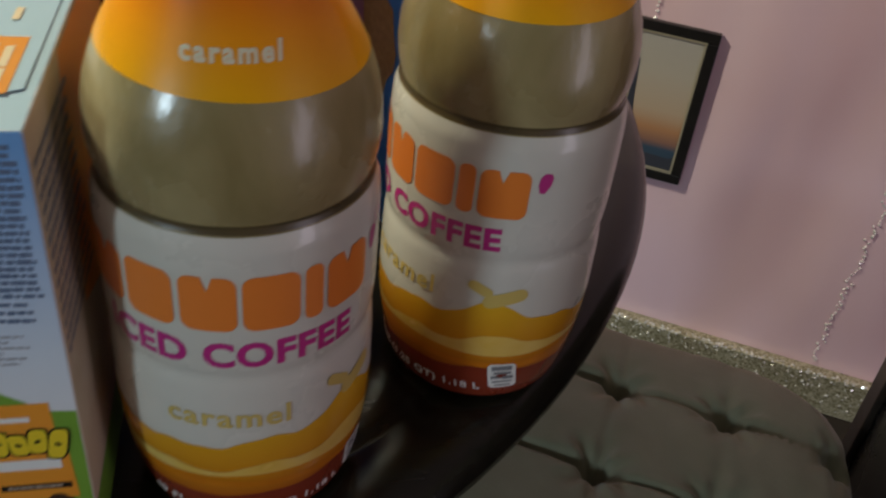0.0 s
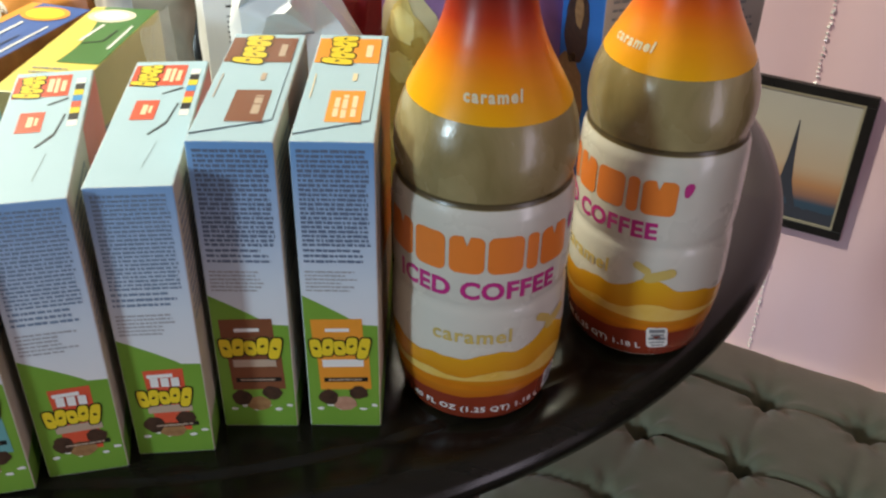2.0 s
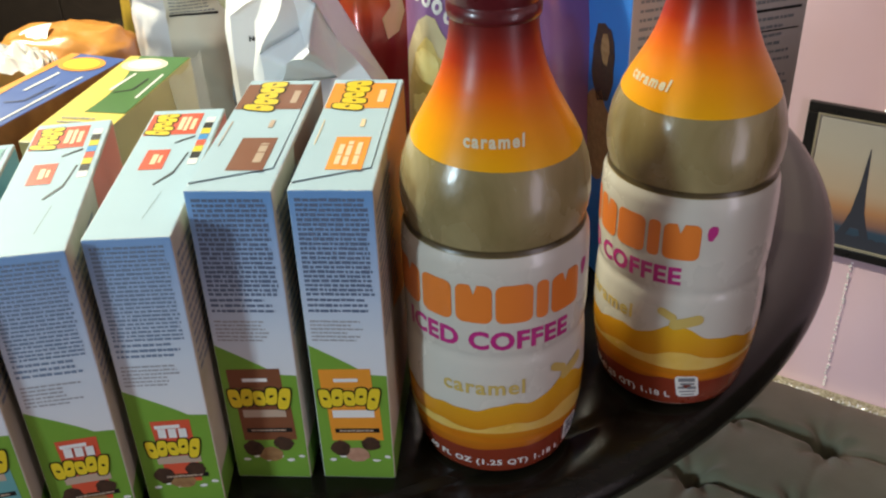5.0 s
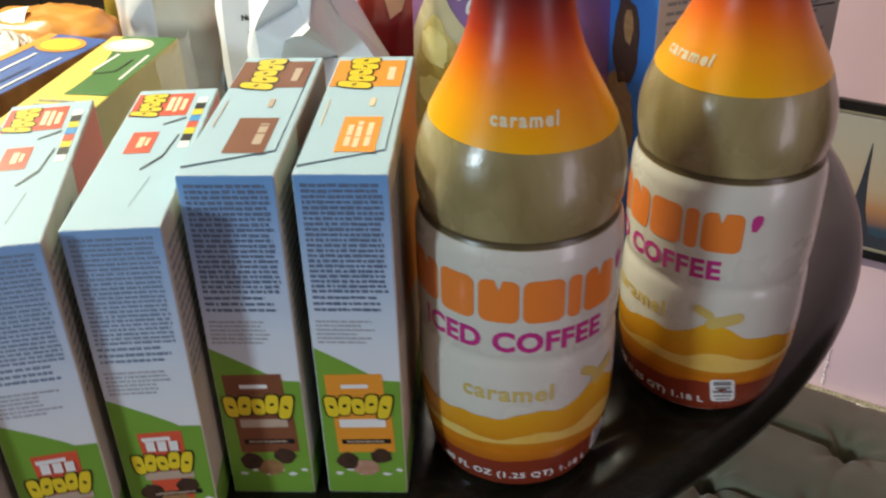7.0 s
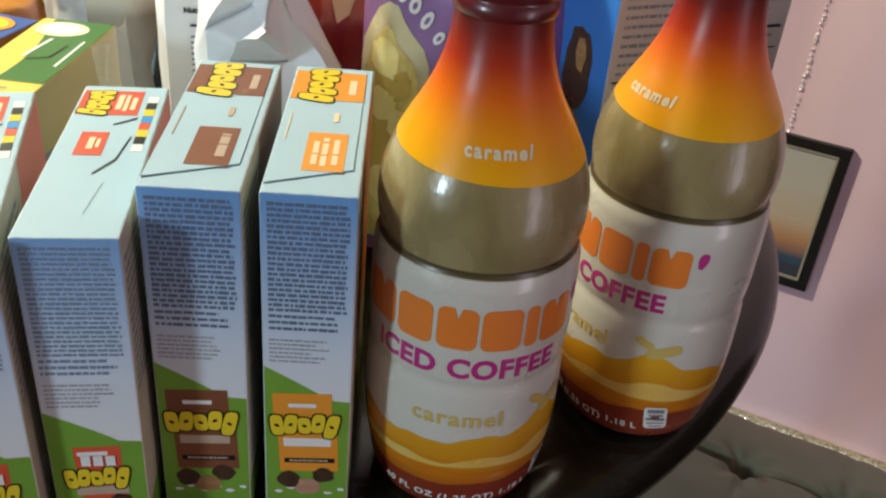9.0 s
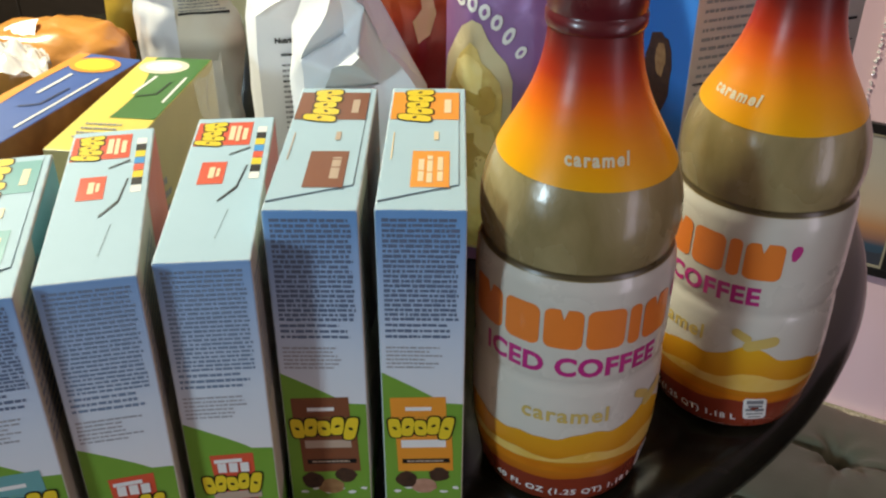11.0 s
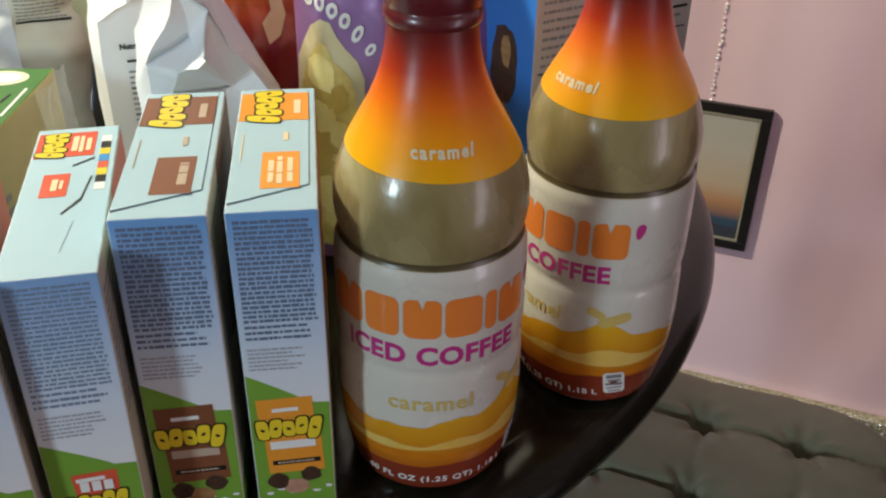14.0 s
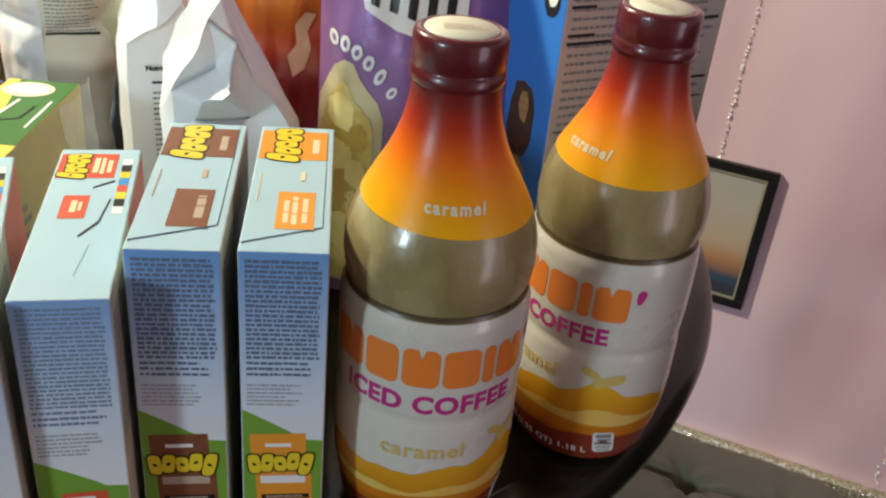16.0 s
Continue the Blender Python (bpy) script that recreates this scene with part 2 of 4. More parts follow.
# ---- table ----
TABLE_Z = 1.07
TABLE_C = Vector((-0.153, 0.459, 0))
TABLE_R = 0.557
table = empty("round_table", Matrix.Translation(TABLE_C), "dark brown lacquered round pub-height table with a moulded rim", "table")
part("tabletop", lathe([(0.0005, 1.07), (0.2, 1.07), (0.47, 1.07), (TABLE_R - 0.052, 1.07), (TABLE_R - 0.048, 1.0692), (TABLE_R - 0.045, 1.0676), (TABLE_R - 0.041, 1.0676),
     (TABLE_R - 0.036, 1.0688), (TABLE_R - 0.020, 1.0690), (TABLE_R - 0.010, 1.0672), (TABLE_R - 0.003, 1.0625), (TABLE_R, 1.056), (TABLE_R - 0.001, 1.049),
     (TABLE_R - 0.006, 1.043), (TABLE_R - 0.016, 1.039), (TABLE_R - 0.03, 1.036), (0.3, 1.035), (0.0005, 1.035)], 160), TABLEM, table, smooth=True)
part("pedestal", lathe([(0.0005, 1.036), (0.12, 1.036), (0.10, 1.01), (0.05, 0.97), (0.042, 0.8), (0.06, 0.62), (0.045, 0.4), (0.06, 0.2), (0.10, 0.12), (0.27, 0.05), (0.28, 0.0), (0.0005, 0.0)], 48), DARKWOOD, table, smooth=True)


# ---- granola bar boxes ----
def granola_box(name, at, yaw, w, d, h, badge, label, big, seed):
    """A slim upright carton: narrow printed side to the front, flap closure on top."""
    thing = empty(name, pose(*at, 0, 0, yaw), label, "snack box", "row of granola bar boxes")
    body = part("carton", box_bm(0, w, 0, d, 0, h, 0.0009, 2), [CARD_BLUE, CARD_FRONT, CARD_BACK, CARD_EDGE], thing)
    for p in body.data.polygons:
        if p.normal.y < -0.9:
            p.material_index = 1
        elif p.normal.x > 0.9:
            p.material_index = 2
        elif max(abs(c) for c in p.normal) < 0.95:
            p.material_index = 3
    F = lambda lift: (lambda u, v: Vector((u, -lift, v)))
    T = lambda lift: (lambda u, v: Vector((u, v, h + lift)))
    S = lambda lift: (lambda u, v: Vector((w + lift, u, v)))
    # front: green field with a falling edge, small print, badge, logo, food
    n = 10
    top_l, top_r = (0.098, 0.078) if not big else (0.085, 0.067)
    green = [(0.0006, 0.0008), (w - 0.0006, 0.0008), (w - 0.0006, top_r)]
    green += [(w * (1 - 0.25 * i / n), top_r + 0.0006 * i / n) for i in range(1, n)]
    green += [(w * 0.75 - (w * 0.75 - 0.0006) * i / n, top_r + 0.0006 + (top_l - top_r) * (i / n) ** 0.9) for i in range(n + 1)]
    part("green_field", flat([green], F(0.00012)), CARD_GREEN, thing, "lime green printed field")
    side_green = [(0.0006, 0.0008), (d - 0.001, 0.0008), (d - 0.001, 0.16 * h), (0.0006, 0.12 * h)]
    part("green_side", flat([side_green], S(0.00012)), CARD_GREEN, thing, "lime green printed field")
    if not big:
        part("colour_side", flat([[(0.26 * d, 0.50 * h), (d - 0.002, 0.3 * h), (d - 0.002, h - 0.002), (0.38 * d, h - 0.002)]], S(0.00012)), badge, thing)
    else:
        part("colour_side", flat([[(0.45 * d, 0.75 * h), (d - 0.002, 0.35 * h), (d - 0.002, h - 0.002), (0.5 * d, h - 0.002)]], S(0.00012)), badge, thing)
    part("side_print", flat(small_print(0.004, 0.52 * h, 0.42 * d, 0.94 * h, 14, seed + 7, 0.5) , S(0.0002)), INK_GREY, thing, "grey bars of small print")
    part("small_print", flat(small_print(0.0032, top_l + 0.033, w - 0.0032, h - 0.004, 23 if big else 21, seed, 0.56 if big else 0.66, 0.05), F(0.0002)), INK_SOFT if big else INK, thing, "dark bars of ingredient print")
    part("bold_print", flat(small_print(0.0032, top_l + 0.022, w - 0.004, top_l + 0.0325, 3, seed + 1, 0.5, 0.3), F(0.0002)), INK_SOFT if big else INK, thing, "black bars of bold print")
    part("fine_print", flat(small_print(0.0032, top_l + 0.003, w - 0.010, top_l + 0.018, 6, seed + 2, 0.45, 0.35), F(0.0002)), INK_FAINT, thing, "grey bars of fine print")
    k = 0.0 if not big else -0.015
    tilt = lambda pts: turned(pts, 2.0, (w / 2, 0.055))
    if big:
        part("badge", flat([tilt([(w * 0.28, 0.018), (w * 0.72, 0.018), (w * 0.76, 0.064), (w * 0.26, 0.064)])], F(0.00028)), badge, thing)
    else:
        part("badge", flat([tilt(rect(w * 0.12, 0.069, w * 0.80, 0.0825))], F(0.00028)), badge, thing)
        part("badge", flat([tilt(rect(w * 0.16, 0.030, w * 0.86, 0.0688))], F(0.00028)), badge, thing)
    part("badge_print", flat([tilt(rect(w * 0.30, 0.0735 + k, w * 0.62, 0.0760 + k))], F(0.0004)), WHITE, thing, "pale bar of print")
    part("badge_print", flat([tilt(rect(w * 0.22, 0.0475 + k, w * 0.78, 0.0530 + k))], F(0.0004)), WHITE if badge is ORANGE else CHIP_TAN, thing, "pale bar of print")
    part("dark_strip", flat([tilt(rect(w * 0.22, 0.0360 + k, w * 0.82, 0.0392 + k))], F(0.0004)), INK_BLACK, thing)
    part("strip_print", flat(small_print(w * 0.28, 0.0368 + k, w * 0.76, 0.0384 + k, 1, seed, 0.8, 0.05), lambda u, v: F(0.0005)(*tilt([(u, v)])[0])), CHIP_TAN, thing, "pale bars of print")

    def logo(cx, cy, length, tall, place, place2, skew=0.0):
        """Five slanted rounded blobs that touch, on a thin black rim, each with one dark slit."""
        outline, blocks, slits = [], [], []
        step = length / 5
        rim = tall * 0.065
        for i, (grow, dy, lean) in enumerate(((1.05, 0.02, -0.10), (1.0, 0.05, 0.08), (0.84, -0.03, -0.06), (0.98, 0.06, 0.10), (1.22, -0.12, 0.20))):
            xm = cx - length / 2 + (i + 0.5) * step
            y = cy + dy * tall + skew * (i - 2)
            for grown, out in ((rim, outline), (0.0, blocks)):
                hx, hy = step * 0.48 + grown, tall * grow / 2 + grown
                ring = []
                for k in range(20):
                    c, sn = math.cos(math.pi * k / 10), math.sin(math.pi * k / 10)
                    px, py = math.copysign(abs(c) ** 0.55, c) * hx, math.copysign(abs(sn) ** 0.55, sn) * hy
                    ring.append((xm + px + lean * py, y + py))
                out.append(ring)
            slits.append(turned(blob(xm, y, step * 0.20, tall * 0.07, 10, 0.1, i), 35 if i % 2 else -30, (xm, y)))
        return flat(outline, place), flat(blocks, place2), slits

    a, b, slits = logo(w * 0.47, 0.0620 if not big else 0.0440, w * (0.80 if not big else 0.68), 0.0128 if not big else 0.0118, F(0.0005), F(0.0006), 0.0005)
    plate = part("logo_plate", a, INK_BLACK, thing, "black outline of a wavy logo")
    part("logo_shape", b, YELLOW, plate, "yellow wavy blocks of a logo")
    part("logo_slit", flat(slits, F(0.0007)), INK_BLACK, plate, "dark slits of a logo")
    if big:
        prints("logo_word", [rect(w * (0.33 + 0.13 * i), 0.0520, w * (0.43 + 0.13 * i), 0.0585) for i in range(3)], F(0.0008), WHITE, plate, "white logo block")
    prints("food_dark", [blob(w * 0.28, 0.0235, w * 0.13, 0.0062, 16, 0.12, seed), blob(w * 0.70, 0.0275, w * 0.13, 0.0052, 16, 0.12, seed + 3)], F(0.00045), FOOD_DARK, thing, "dark chocolate piece in print")
    part("food_tan", flat([blob(w * 0.50, 0.0190, w * 0.17, 0.0056, 18, 0.08, seed + 5)], F(0.0004)), FOOD_PINK if badge is ORANGE else FOOD_TAN, thing, "oat cluster in print")
    part("food_crumbs", flat([blob(w * (0.16 + 0.15 * i), 0.0145 + 0.003 * (i % 2), w * 0.05, 0.0012, 8, 0.3, seed + i) for i in range(6)], F(0.00035)), WHITE, thing, "pale oat flakes in print")
    # top: flap seams, colour field, logo and small badge
    if not big:
        # tapering grey sliver paints the shade under the lifted flap's front edge
        seam = [(0.0008, 0.0078), (0.0008, 0.0070), (w - 0.0042, 0.0241), (w - 0.0041, 0.0246)]
        part("flap_edge", flat([seam], T(0.0003)), INK_GREY, thing, "grey line of painted shade along the edge of the top flap")
        flap = bmesh.new()
        lo = [(0.0008, 0.0078), (w - 0.0042, 0.0245), (w - 0.0036, d - 0.002), (0.0008, d - 0.002)]
        top = [flap.verts.new((x, y, h + 0.0003 + 0.0005 * (1 - y / d))) for x, y in lo]
        bot = [flap.verts.new((x, y, h + 0.0001)) for x, y in lo]
        flap.faces.new(top)
        for i in range(4):
            flap.faces.new((bot[i], bot[(i + 1) % 4], top[(i + 1) % 4], top[i]))
        part("top_flap", flap, CARD_BLUE, thing, "pale blue card flap, slightly lifted")
        P = lambda lift: (lambda u, v: Vector((u, v, h + 0.0003 + lift + 0.0005 * (1 - v / d))))
        field = [rect(0.0012, d * 0.68, w - 0.0038, d * 0.945)]
        lx, ly, ll, lt = w * 0.38, d * 0.815, 0.0455, 0.0150
        sq = [rect(w * 0.36, d * 0.14, w * 0.80, d * 0.41)]
        sqp = []
        for x, lo_, hi_ in (((0.63, 0.20, 0.36),) if badge is BROWN else ((0.44, 0.18, 0.36), (0.54, 0.17, 0.37), (0.66, 0.18, 0.36))):
            y = lo_
            while y < hi_ - 0.01:
                e = min(hi_, y + random.Random(int(x * 100 + y * 1000) + seed).uniform(0.05, 0.11))
                sqp.append(rect(w * x, d * y, w * (x + (0.10 if badge is BROWN else 0.065)), d * e))
                y = e + 0.008
        smallp = [rect(w * 0.72, d * 0.74, w * 0.81, d * 0.87), rect(w * 0.60, d * 0.50, w * 0.66, d * 0.57), rect(w * 0.10, d * 0.34, w * 0.115, d * 0.56)]
    else:
        part("flap_edge", flat([[(w * 0.50, d * 0.355), (w * 0.52, d * 0.35), (w * 0.70, d * 0.435), (w * 0.775, d * 0.60), (w * 0.755, d * 0.60), (w * 0.685, d * 0.45)],
                                [(w * 0.58, d * 0.12), (w * 0.585, d * 0.12), (w * 0.660, d * 0.30), (w * 0.655, d * 0.30)],
                                [(w * 0.52, d * 0.69), (w * 0.76, d * 0.745), (w * 0.76, d * 0.73), (w * 0.52, d * 0.68)]], T(0.0003)), INK_BLACK, thing, "dark slits of the tucked flap")
        P = lambda lift: T(lift)
        field = [rect(0.0015, d * 0.76, w * 0.74, d * 0.955)]
        lx, ly, ll, lt = w * 0.25, d * 0.855, 0.031, 0.0125
        sq = [rect(w * 0.22, d * 0.47, w * 0.52, d * 0.63)]
        sqp = [rect(w * 0.33, d * 0.51, w * 0.40, d * 0.59), rect(w * 0.42, d * 0.52, w * 0.46, d * 0.58)]
        smallp = [rect(w * 0.46, d * 0.80, w * 0.53, d * 0.92), rect(w * 0.55, d * 0.79, w * 0.60, d * 0.92), rect(w * 0.63, d * 0.80, w * 0.69, d * 0.90)]
        for i, mt in enumerate((WHITE, INK_BLACK, YELLOW, CYAN, RED, YELLOW, INK_BLACK, WHITE)):
            part("colour_patch", flat([rect(w * 0.81, d * (0.50 + 0.052 * (7 - i)), w * 0.93, d * (0.548 + 0.052 * (7 - i)))], T(0.0002)), mt, thing)
    part("colour_field", flat(field, P(0.0002)), badge, thing)
    part("square", flat(sq, P(0.0002)), badge, thing)
    prints("square_print", sqp + smallp, P(0.0004), CHIP_TAN if badge is BROWN else CREAM_CARD, thing, "pale bar of print")
    swap = lambda lift: (lambda u, v: P(lift)(lx + (v - 0) * 1.0, ly - u))
    a, b, slits = logo(0, 0, ll, lt, swap(0.0004), swap(0.0005))
    plate = part("logo_plate", a, INK_BLACK, thing, "black outline of a wavy logo")
    part("logo_shape", b, YELLOW, plate, "yellow wavy blocks of a logo")
    part("logo_slit", flat(slits, swap(0.0006)), INK_BLACK, plate, "dark slits of a logo")
    return thing


granola_box("granola_box", (0.0, 0.0, TABLE_Z), 0.6, 0.043, 0.149, 0.194, ORANGE, "pale blue and green granola bar box with an orange badge", False, 11)
granola_box("granola_box", (-0.052, -0.002, TABLE_Z), 1.2, 0.0445, 0.149, 0.194, BROWN, "pale blue and green granola bar box with a brown badge", False, 23)
granola_box("granola_box", (-0.0975, -0.0275, TABLE_Z), 6.3, 0.044, 0.160, 0.180, RED, "pale blue and green granola bar box with a red badge", True, 37)
granola_box("granola_box", (-0.1435, -0.0470, TABLE_Z), 13.5, 0.044, 0.160, 0.180, RED, "granola bar box with a red badge, turned slightly", True, 41)
granola_box("granola_box", (-0.190, -0.0660, TABLE_Z), 14.5, 0.0435, 0.142, 0.180, TEAL, "granola bar box with a teal badge ending the row", False, 53)

# ---- iced coffee bottles ----
COFFEE = material("milky_coffee_in_filmy_plastic", (0.185, 0.138, 0.048), 0.27, second=(0.40, 0.32, 0.155), scale=24, amount=0.45, coat=0.4, sheen=0.25, bump=0.3, bump_scale=80, stretch=(1, 1, 0.6))
COFFEE.node_tree.links.new(COFFEE.node_tree.nodes["Bump"].outputs[0], COFFEE.node_tree.nodes["Principled BSDF"].inputs["Coat Normal"])
COFFEE.node_tree.nodes["Principled BSDF"].inputs["Coat Roughness"].default_value = 0.16
COFFEE.node_tree.nodes["Principled BSDF"].inputs["Sheen Tint"].default_value = (1.0, 0.95, 0.8, 1)
COFFEE.node_tree.nodes["Principled BSDF"].inputs["Sheen Roughness"].default_value = 0.35
COFFEE.node_tree.nodes["Noise Texture"].inputs["Distortion"].default_value = 0.7
SLEEVE = ramp_material("red_to_yellow_sleeve", [(0.0, (0.88, 0.42, 0.002)), (0.28, (0.88, 0.30, 0.002)), (0.50, (0.76, 0.135, 0.003)), (0.70, (0.44, 0.032, 0.006)), (0.90, (0.19, 0.012, 0.008)), (1.0, (0.14, 0.009, 0.009))], 0.200, 0.268, 0.34)
SLEEVE.node_tree.nodes["Principled BSDF"].inputs["Specular IOR Level"].default_value = 0.35
LABEL = material("white_shrink_label", (0.66, 0.63, 0.56), 0.28, second=(0.60, 0.57, 0.49), scale=16, coat=0.4, bump=0.25, bump_scale=35)
CARAMEL = ramp_material("caramel_wave_print", [(0.0, (0.45, 0.10, 0.012)), (0.35, (0.62, 0.23, 0.012)), (1.0, (0.74, 0.40, 0.02))], 0.02, 0.07, 0.25, coat=0.4)
CARAMEL_LIGHT = material("pale_caramel_print", (0.80, 0.56, 0.17), 0.25, coat=0.4, second=(0.76, 0.46, 0.07), scale=60)
CARAMEL_DEEP = material("deep_caramel_print", (0.66, 0.22, 0.012), 0.25, coat=0.4, second=(0.58, 0.17, 0.01), scale=60)
BASEBAND = material("red_brown_band_print", (0.23, 0.035, 0.015), 0.25, second=(0.27, 0.045, 0.02), scale=30, coat=0.4)
GROOVE = material("dark_coffee_groove", (0.075, 0.055, 0.025), 0.3, second=(0.10, 0.07, 0.03), scale=60)
CREAM_INK = material("cream_ink", (0.74, 0.66, 0.46), 0.4)
CAP = material("maroon_cap", (0.10, 0.008, 0.012), 0.3, second=(0.12, 0.011, 0.014), scale=60, coat=0.3)
CAPTOP = material("cream_cap_disc", (0.74, 0.70, 0.55), 0.4, second=(0.68, 0.64, 0.48), scale=80)
LOGO_ORANGE = material("orange_logo_ink", (0.80, 0.22, 0.035), 0.3, coat=0.4)
MAGENTA = material("magenta_ink", (0.52, 0.03, 0.22), 0.3, coat=0.4)
GOLD_INK = material("gold_ink", (0.61, 0.45, 0.13), 0.35, coat=0.3)

PROFILE = [(0.0005, 0.003), (0.036, 0.0), (0.0415, 0.0012), (0.0450, 0.005), (0.0472, 0.012), (0.0490, 0.022), (0.0508, 0.034), (0.0520, 0.046), (0.0525, 0.060), (0.0522, 0.080),
           (0.0517, 0.0885), (0.0508, 0.0915), (0.0508, 0.0940), (0.0517, 0.0970), (0.0522, 0.105), (0.0523, 0.125), (0.0522, 0.142), (0.0516, 0.1505), (0.0500, 0.1555), (0.0490, 0.1580),
           (0.0494, 0.1605), (0.0508, 0.165), (0.0516, 0.173), (0.0512, 0.182), (0.0495, 0.191), (0.0462, 0.2005), (0.0420, 0.2090), (0.0370, 0.2180), (0.0320, 0.2270), (0.0280, 0.2360),
           (0.0250, 0.2450), (0.0232, 0.2530), (0.0222, 0.2600), (0.0218, 0.2660), (0.0218, 0.2700)]


def radius_at(z):
    for (r0, z0), (r1, z1) in zip(PROFILE[1:], PROFILE[2:]):
        if z0 <= z <= z1:
            return r0 + (r1 - r0) * (z - z0) / (z1 - z0)
    return PROFILE[-1][0]


def coffee_bottle(at, turn):
    thing = empty("coffee_bottle", pose(*at, 0, 0, turn), "iced coffee bottle with white label, orange shoulder and maroon cap", "bottle", "coffee bottles")
    part("bottle_body", lathe(PROFILE, 96, close_top=True), COFFEE, thing, "tan milky coffee seen through filmy clear plastic", smooth=True)

    def sleeve(z0, z1, lift, n, lo=None, hi=None):
        """A printed skin between two heights, whose edges may wave round the bottle."""
        def warp(a, i, r, z):
            f = i / n
            bottom = z0 + (lo(a) if lo else 0)
            topz = z1 + (hi(a) if hi else 0)
            zz = bottom + (topz - bottom) * f
            return radius_at(zz) + lift, zz
        return lathe([(1, 0)] * (n + 1), 128, warp)

    A0 = -math.pi / 2
    splash = lambda a: 0.011 * math.exp(-(((math.degrees(a - A0) + 180) % 360 - 180 - 50) / 20) ** 2) - 0.002
    wave = lambda a: splash(a) + 0.002 * math.sin(2 * (a - A0) + 0.4) + 0.0012 * math.sin(5 * (a - A0) + 1.0) + 0.0014 * math.sin(9 * (a - A0)) + 0.0004 * math.sin(23 * (a - A0) + 2)
    dip = lambda a: 0.0022 * math.sin(a - A0 - 2.4)
    part("shoulder_sleeve", sleeve(0.2035, 0.2690, 0.0003, 26, lo=dip), SLEEVE, thing, "glossy sleeve fading from red to yellow", smooth=True)
    part("label", sleeve(0.0040, 0.1555, 0.0003, 60), LABEL, thing, "white printed label", smooth=True)
    part("groove_ring", sleeve(0.1560, 0.1592, 0.0002, 3), GROOVE, thing, "dark groove above the label", smooth=True)
    part("caramel_wave", sleeve(0.0220, 0.0600, 0.0005, 20, hi=wave), CARAMEL, thing, "yellow to orange wave print", smooth=True)
    part("pale_wave", sleeve(0.0385, 0.0450, 0.0007, 4, lo=lambda a: 0.0016 * math.sin(3 * (a - A0) + 1.2), hi=lambda a: wave(a) * 0.55 + 0.0012 * math.sin(7 * (a - A0))), CARAMEL_LIGHT, thing, "pale creamy streak in the wave print", smooth=True)
    part("orange_wave", sleeve(0.0300, 0.0350, 0.0007, 3, lo=lambda a: 0.002 * math.sin(2 * (a - A0) + 2.0), hi=lambda a: 0.0022 * math.sin(2 * (a - A0) + 2.6)), CARAMEL_DEEP, thing, "deep orange streak in the wave print", smooth=True)
    part("base_band", sleeve(0.0045, 0.0260, 0.0006, 8, hi=lambda a: 0.3 * wave(a)), BASEBAND, thing, "red-brown band", smooth=True)

    def wrap(z, lift, slope=0.0):
        def place(u, v):
            r = radius_at(z + v)
            a = A0 + u / max(r, 0.02)
            return Vector(((r + lift) * math.cos(a), (r + lift) * math.sin(a), z + v + slope * u))
        return place

    def fine(bm, length=0.003):
        for _ in range(3):
            long = [e for e in bm.edges if e.calc_length() > length]
            if not long:
                break
            bmesh.ops.subdivide_edges(bm, edges=long, cuts=1)
            bmesh.ops.triangulate(bm, faces=[f for f in bm.faces if len(f.verts) > 4])
        return bm

    # logo: six rounded orange blocks and a comma
    W = wrap(0.117, 0.00055)
    D = radians(1) * 0.0522
    for a0, a1, low, high in ((-75, -48, 0.0, 0.0234), (-45.5, -24, -0.0004, 0.0234), (-21.5, 0, 0.0, 0.0236), (2, 24, 0.0, 0.0236), (26, 34, 0.0002, 0.0236), (36, 59, 0.0, 0.0234)):
        x0, x1 = a0 * D, a1 * D
        rc = min(0.0042, (x1 - x0) * 0.42)
        outline = []
        for cx, cy, start in ((x1 - rc, high - rc, 0), (x0 + rc, high - rc, 90), (x0 + rc, low + rc, 180), (x1 - rc, low + rc, 270)):
            outline += [(cx + rc * math.cos(radians(start + 22.5 * k)), cy + rc * math.sin(radians(start + 22.5 * k))) for k in range(5)]
        notch = {0: ((0.6, 1),), 1: ((0.4, 0),), 2: ((0.5, 1),), 3: ((0.6, 0),), 5: ((0.45, 1),)}.get(round((a0 + 75) / 24.6), ())
        for at_x, top in notch:
            cx, hw = x0 + (x1 - x0) * at_x, (x1 - x0) * 0.10
            depth = (high - low) * 0.26
            edge = [(cx + hw, high), (cx, high - depth), (cx - hw, high)] if top else [(cx - hw, low), (cx, low + depth), (cx + hw, low)]
            spot = 5 if top else 15
            for q in reversed(edge):
                outline.insert(spot if top else len(outline) - 5, q)
        block = bmesh.new()
        f = block.faces.new([block.verts.new((x, y, 0)) for x, y in outline])
        f.normal_update()
        bmesh.ops.triangulate(block, faces=[f])
        fine(block)
        for v in block.verts:
            v.co = W(v.co.x, v.co.y)
        part("logo_block", block, LOGO_ORANGE, thing, "rounded orange logo block")
    part("logo_mark", flat([[(63.5 * D, 0.0135), (66 * D, 0.0130), (68.6 * D, 0.0170), (69.3 * D, 0.0205), (68 * D, 0.0226), (65 * D, 0.0228), (63 * D, 0.0210), (62.6 * D, 0.0175)]], W), MAGENTA, thing, "magenta logo comma")
    part("printed_line", text_bm("ICED COFFEE", 0.0160, wrap(0.1000, 0.00055), 0.0006, spacing=1.06, shift=-0.005), MAGENTA, thing, "magenta words ICED COFFEE")
    part("printed_line", text_bm("caramel", 0.0135, wrap(0.0690, 0.0006), 0.0003, spacing=1.12, shift=-0.005), GOLD_INK, thing, "gold word caramel")
